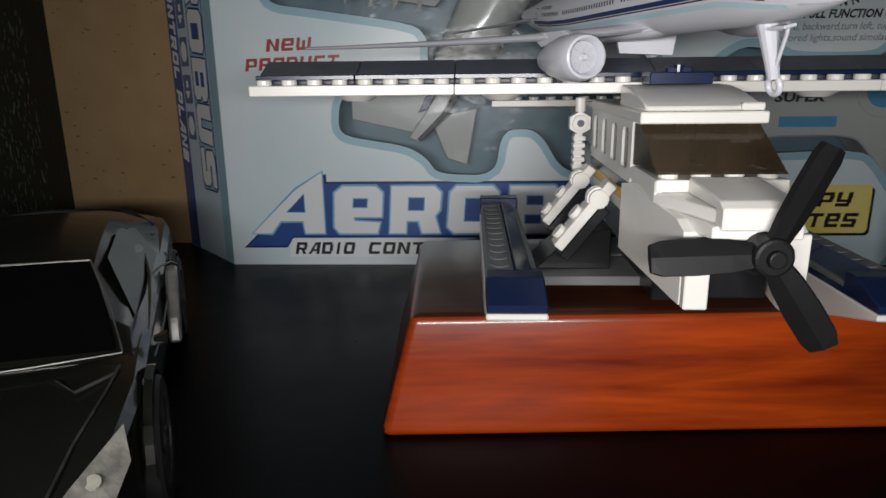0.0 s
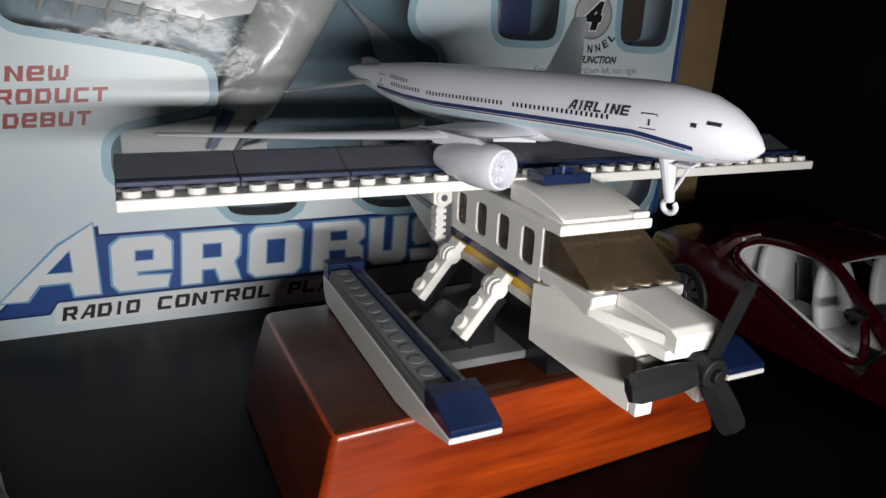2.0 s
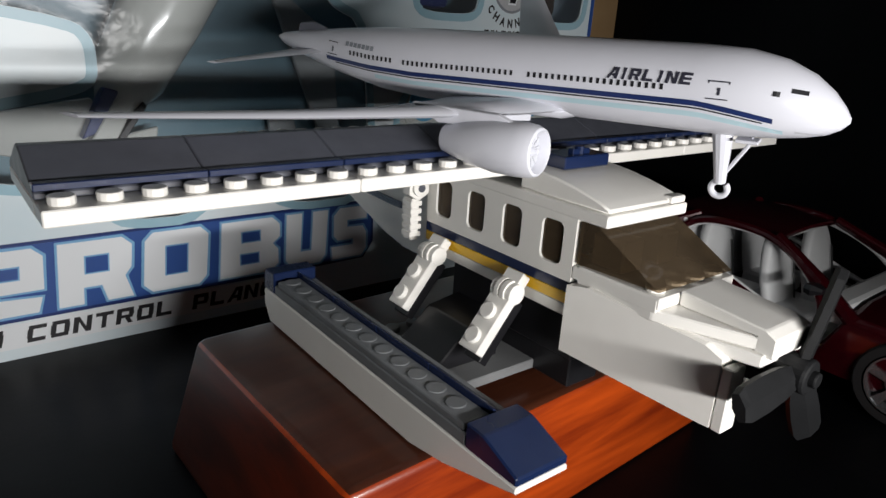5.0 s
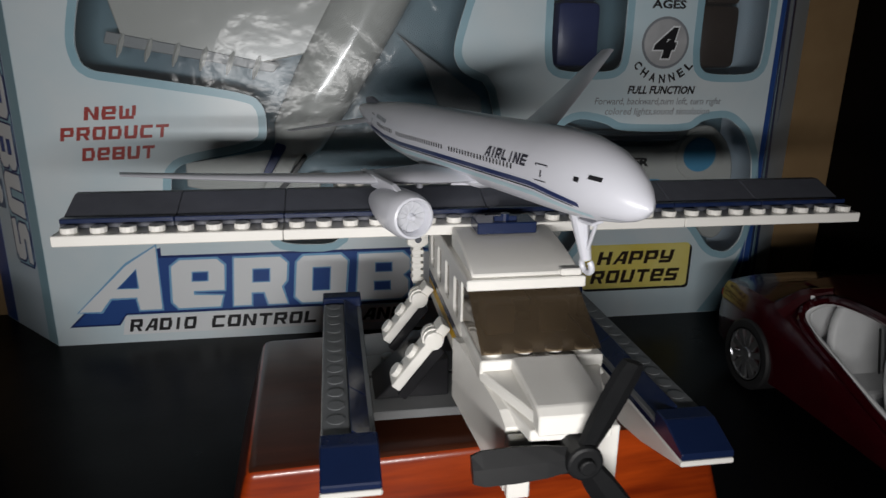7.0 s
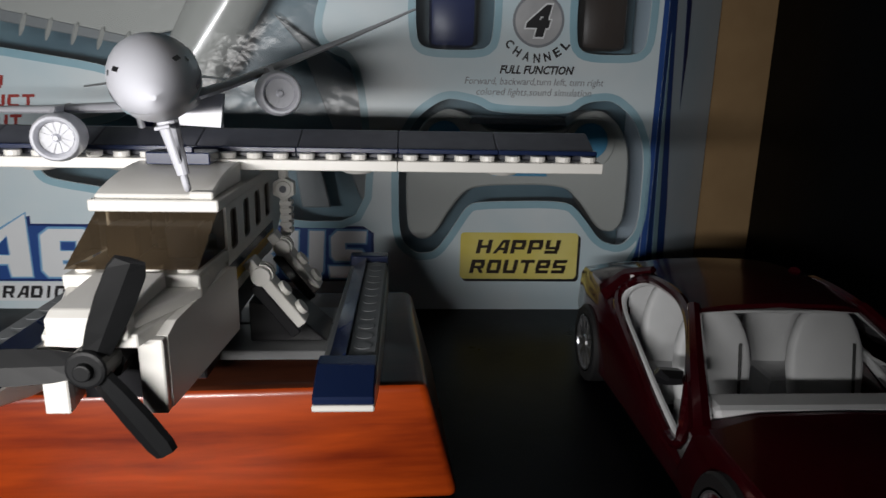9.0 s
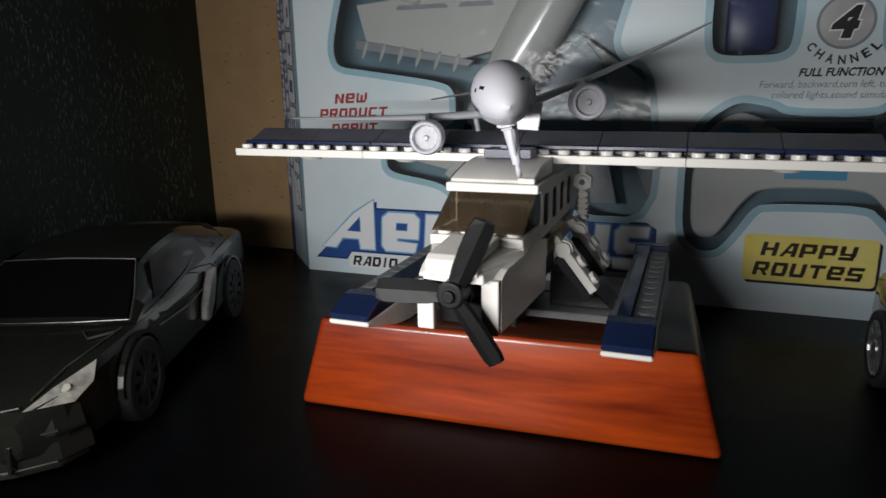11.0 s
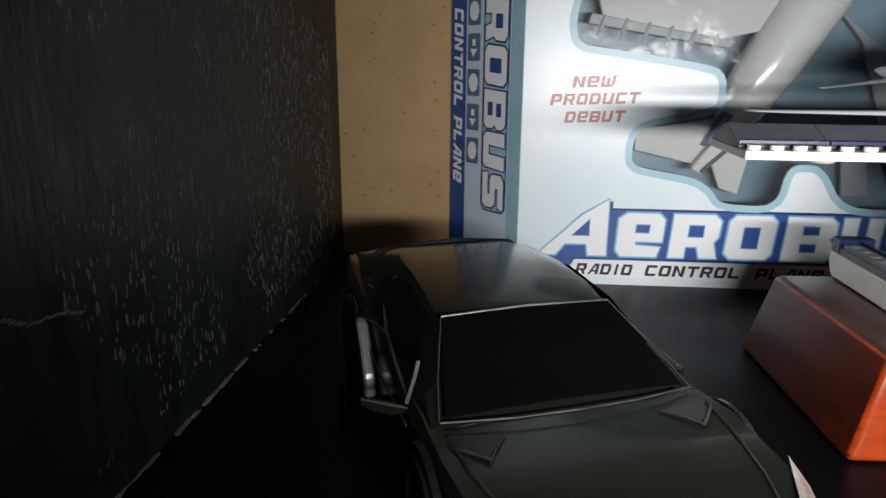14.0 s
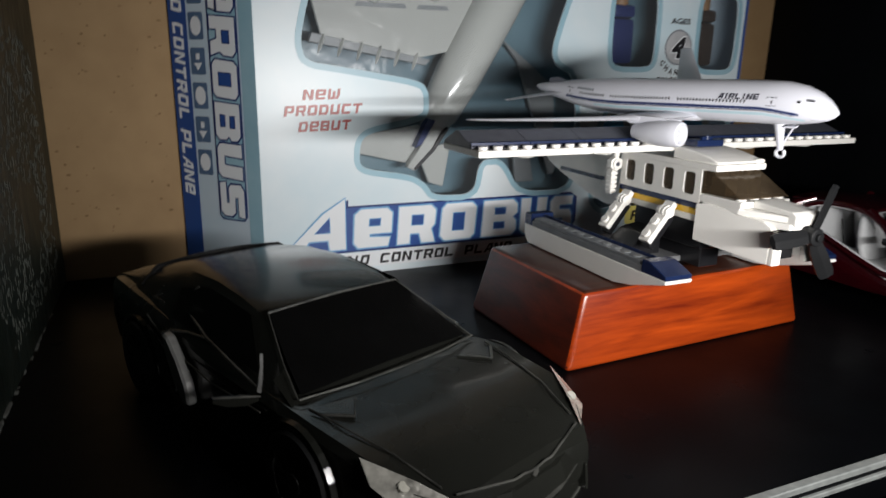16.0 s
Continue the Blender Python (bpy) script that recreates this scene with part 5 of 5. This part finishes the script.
part("corner_swoosh", front_put(flat([(378, 0.5), (404.8, 0.5), (404.8, 110), (402.5, 40), (396, 28), (386, 12)], 0.1), 0.1), M_PALEBLUE, front, "pale blue printed corner swoosh")
part("corner_streak", front_put(flat([(393, 0.5), (397, 0.5), (404.8, 34), (404.8, 48), (401, 30)], 0.1), 0.25), M_BLUE, front)
# swooshes on the slanting right panel
def right_put(bm, lift):
    u = Vector((51.0, 49.9, 0)).normalized()
    n = Vector((u.y, -u.x, 0))
    m = Matrix(((u.x, 0, n.x, 409 + n.x * lift), (u.y, 0, n.y, 0.1 + n.y * lift), (0, 1, 0, 0), (0, 0, 0, 1)))
    return turned(bm, m)


part("blue_swoosh", right_put(flat([(0, 0), (26, 0), (22, 60), (14, 120), (9, 180), (6, 284), (0, 284)], 0.1), 0.1), M_BLUE, pack, "royal blue printed swoosh")
part("pale_swoosh", right_put(flat([(10, 0), (16, 0), (12, 60), (8, 110), (5, 160), (4, 110), (6, 60)], 0.1), 0.25), M_PALEBLUE, pack)
part("deep_swoosh", right_put(flat([(14, 215), (20, 190), (24, 150), (26, 118), (29, 150), (27, 190), (22, 240)], 0.1), 0.1), M_DEEP, pack)


# slanting left panel: title and icons run down it
def left_put(bm, lift):
    u = Vector((-46.4, 49.9, 0)).normalized()
    n = Vector((-u.y, u.x, 0))
    # local x runs down the panel, local y towards the front edge
    m = Matrix(((0, -u.x, n.x, n.x * lift), (0, -u.y, n.y, 0.1 + n.y * lift), (-1, 0, 0, 0), (0, 0, 0, 1)))
    return turned(bm, m)


part("front_stripe", left_put(flat([(-284, -11), (-0.5, -11), (-0.5, -0.2), (-284, -0.2)], 0.1), 0.05), M_PALEBLUE, pack, "pale blue stripe")
part("back_band", left_put(flat([(-284, -68), (-0.5, -68), (-0.5, -53), (-284, -53)], 0.1), 0.05), M_BLUE, pack, "royal blue band")
span, x = [], -230.3
for ch, w in zip("AeROBUS", (29, 23.5, 25, 25, 25, 24, 24)):
    span.append((ch, x, w))
    x += w + 1.8
part("side_title_edge", left_put(flat([(-256, -36.0), (-45, -36.0), (-41.6, -33), (-41.6, -15), (-45, -12.2), (-256, -12.2)], 0.1), 0.15), M_DEEP, pack, "deep blue outline round the side title")
part("side_title_field", left_put(flat([(-256, -35.0), (-45.4, -35.0), (-42.7, -32.6), (-42.7, -15.4), (-45.4, -13.2), (-256, -13.2)], 0.1), 0.25), M_PALEBLUE, pack, "pale blue field of the side title")
title(pack, left_put, span, -34.0, 0.66, (M_DEEP, M_PWHITE, M_BLUE))
for bm in square_letters("RADIO CONTROL pLANe", 163, 8.6):
    part("side_strapline", left_put(turned(bm, Matrix.Translation((-219, -65, 0))), 0.2), M_PWHITE, pack, "white lettering down the blue band")
for k in range(8):
    xx = -80 - 22 * k
    ic = part("icon", left_put(flat(rounded(xx - 8.5, xx + 8.5, -51.5, -39.5, 1.2), 0.1), 0.1), M_ICON, pack, "small printed icon")
    mk = [flat([(xx - 5, -47), (xx - 1, -47), (xx - 1, -44), (xx - 5, -44)], 0.1), flat([(xx + 1, -49), (xx + 6, -46), (xx + 1, -42)], 0.1)] if k % 2 else [flat([(xx + 6 * math.cos(a), -45.5 + 4.4 * math.sin(a)) for a in [2 * math.pi * j / 14 for j in range(14)]], 0.1)]
    part("icon_mark", left_put(join(*mk), 0.25), M_PWHITE, ic)

# the toy plane inside
toy = thing("boxed_toy_plane", (130, 38, 110), "grey-white toy airliner packed behind clear film", "toy plane")
ax = [(126, 20, 98, 7), (134, 20, 112, 15), (150, 20, 140, 18), (176, 20, 185, 19), (200, 20, 226, 18), (216, 20, 252, 10)]
rings = []
dirv = Vector((84, 0, 146)).normalized()
sidev = Vector((dirv.z, 0, -dirv.x))
for x, y, z, r in ax:
    rings.append([Vector((x, y, z)) + sidev * r * math.cos(t) + Vector((0, 1, 0)) * min(r, 16) * math.sin(t) for t in [2 * math.pi * k / 24 for k in range(24)]])
part("fuselage", loft(rings), M_TOY, toy, smooth=True)
wg = part("wing", prism([(40, 189), (47, 162), (112, 150), (150, 158), (160, 196), (120, 196)], "y", 17, 20, 0.6), M_TOY, toy, "grey-white wing")
part("wing_panel", prism([(70, 184), (108, 184), (106, 187), (72, 187)], "y", 16.6, 17.0), M_TOYGREY, wg)
part("wing_panel", prism([(115, 184), (140, 184), (138, 187), (117, 187)], "y", 16.6, 17.0), M_TOYGREY, wg)
part("flap_edge", prism([(38, 160), (122, 146), (126, 150), (40, 166)], "y", 15.8, 20.5, 0.4), M_TOYGREY, wg, "mid grey flap edge")
for k in range(6):
    part("flap_fairing", turned(loft([[(x * q, y * q, z) for x, y in ((-1.4, 0), (0, -1.6), (1.4, 0), (0, 1.6))] for z, q in ((-6, 0.3), (-2, 1), (4, 1), (7, 0.3))]), Matrix.Translation((46 + 13.5 * k, 15.5, 158.5 - 2.1 * k)) @ Matrix.Rotation(radians(20), 4, "Y")), M_TOY, wg)
for x, z in ((83, 196), (128, 199)):
    part("engine", turned(loft([[(r * math.cos(t), r * math.sin(t), s) for t in [2 * math.pi * j / 18 for j in range(18)]] for s, r in ((-9, 5), (-6, 7.5), (8, 7.5), (12, 6))]), Matrix.Translation((x, 17, z)) @ Matrix.Rotation(radians(20), 4, "Y")), M_TOY, toy, smooth=True)
part("right_wing", prism([(190, 168), (206, 150), (240, 60), (246, 60), (240, 132)], "y", 30, 33, 0.6), M_TOYGREY, toy, "grey wing behind the film")
part("tailplane", prism([(72, 97), (72, 84), (108, 76), (128, 88), (118, 104)], "y", 18, 20.5, 0.5), M_TOY, toy, "grey-white tailplane")
fin = part("fin", prism([(112, 71), (124, 84), (135, 104), (128, 107), (116, 88), (106, 74)], "y", 10, 17, 0.6), M_TOY, toy)
part("fin_stripe", prism([(117, 90), (128, 107.5), (122, 109), (112, 88)], "y", 9.4, 17.4, 0.3), M_DEEP, fin, "deep blue fin stripe")
part("fin_lines", prism([(111, 73), (126, 88), (137, 103), (138.5, 101), (128, 86), (113, 71.5)], "y", 9.4, 17.4, 0.3), M_INK, fin)
part("lower_tail", prism([(118, 84), (128, 60), (140, 56), (146, 90)], "y", 22, 25, 0.6), M_TOY, toy)
part("wing_strut_panel", prism([(205, 56), (222, 56), (214, 92), (200, 92)], "y", 24, 27, 0.6), M_TOYGREY, toy)

# remote control and two small figures inside
padt = thing("remote_control", (333, 38, 40), "pale grey remote control with blue buttons behind film", "remote control")
part("case", prism(smoothed([(267, 84), (268, 46), (274, 39), (283, 40), (296, 62), (306, 72), (361, 73), (372, 62), (383, 46), (393, 44), (399, 52), (399, 93), (392, 108), (381, 117), (368, 115), (358, 104), (315, 104), (304, 113), (290, 117), (276, 108)], 2), "y", 14, 38, 1.0), M_TOY, padt)
part("grip_line", prism([(318, 78), (350, 78), (350, 84), (318, 84)], "y", 13.4, 14), M_CYAN, padt, "blue lower strip")
for x in (289, 374):
    ring_ = part("button_base", cyl((x, 13.2, 98), 15, 1.8, "y", 28, bev=0.5), M_TOY, padt)
    part("button", cyl((x, 12.0, 99), 10.5, 1.6, "y", 28, bev=0.5), M_CYAN, ring_, "blue round button")
part("bridge_bar", prism([(303, 108), (360, 108), (358, 112), (305, 112)], "y", 12, 30, 0.5), M_PGREY, padt)
part("word_label", on_front(text_bm("SUPER", 28, 5.5, shear=0.1, bold=0.4, depth=0.15), 314, 92, 13.6), M_INK, padt, "dark lettering")
for x, m in ((293, M_FIG), (379, M_FIGB)):
    fg = thing("packed_figure", (x, 30, 150), "small dark toy block figure packed behind film", "toy figure")
    part("body", join(box(x - 13, x + 13, 16, 34, 150, 186, 4, 2), box(x - 11, x + 11, 14, 30, 186, 196, 3, 2)), m, fg, smooth=True)
    part("knob", cyl((x, 22, 200), 6.5, 10, "z", 16, bev=1.5), M_SKINTONE, fg, smooth=True)
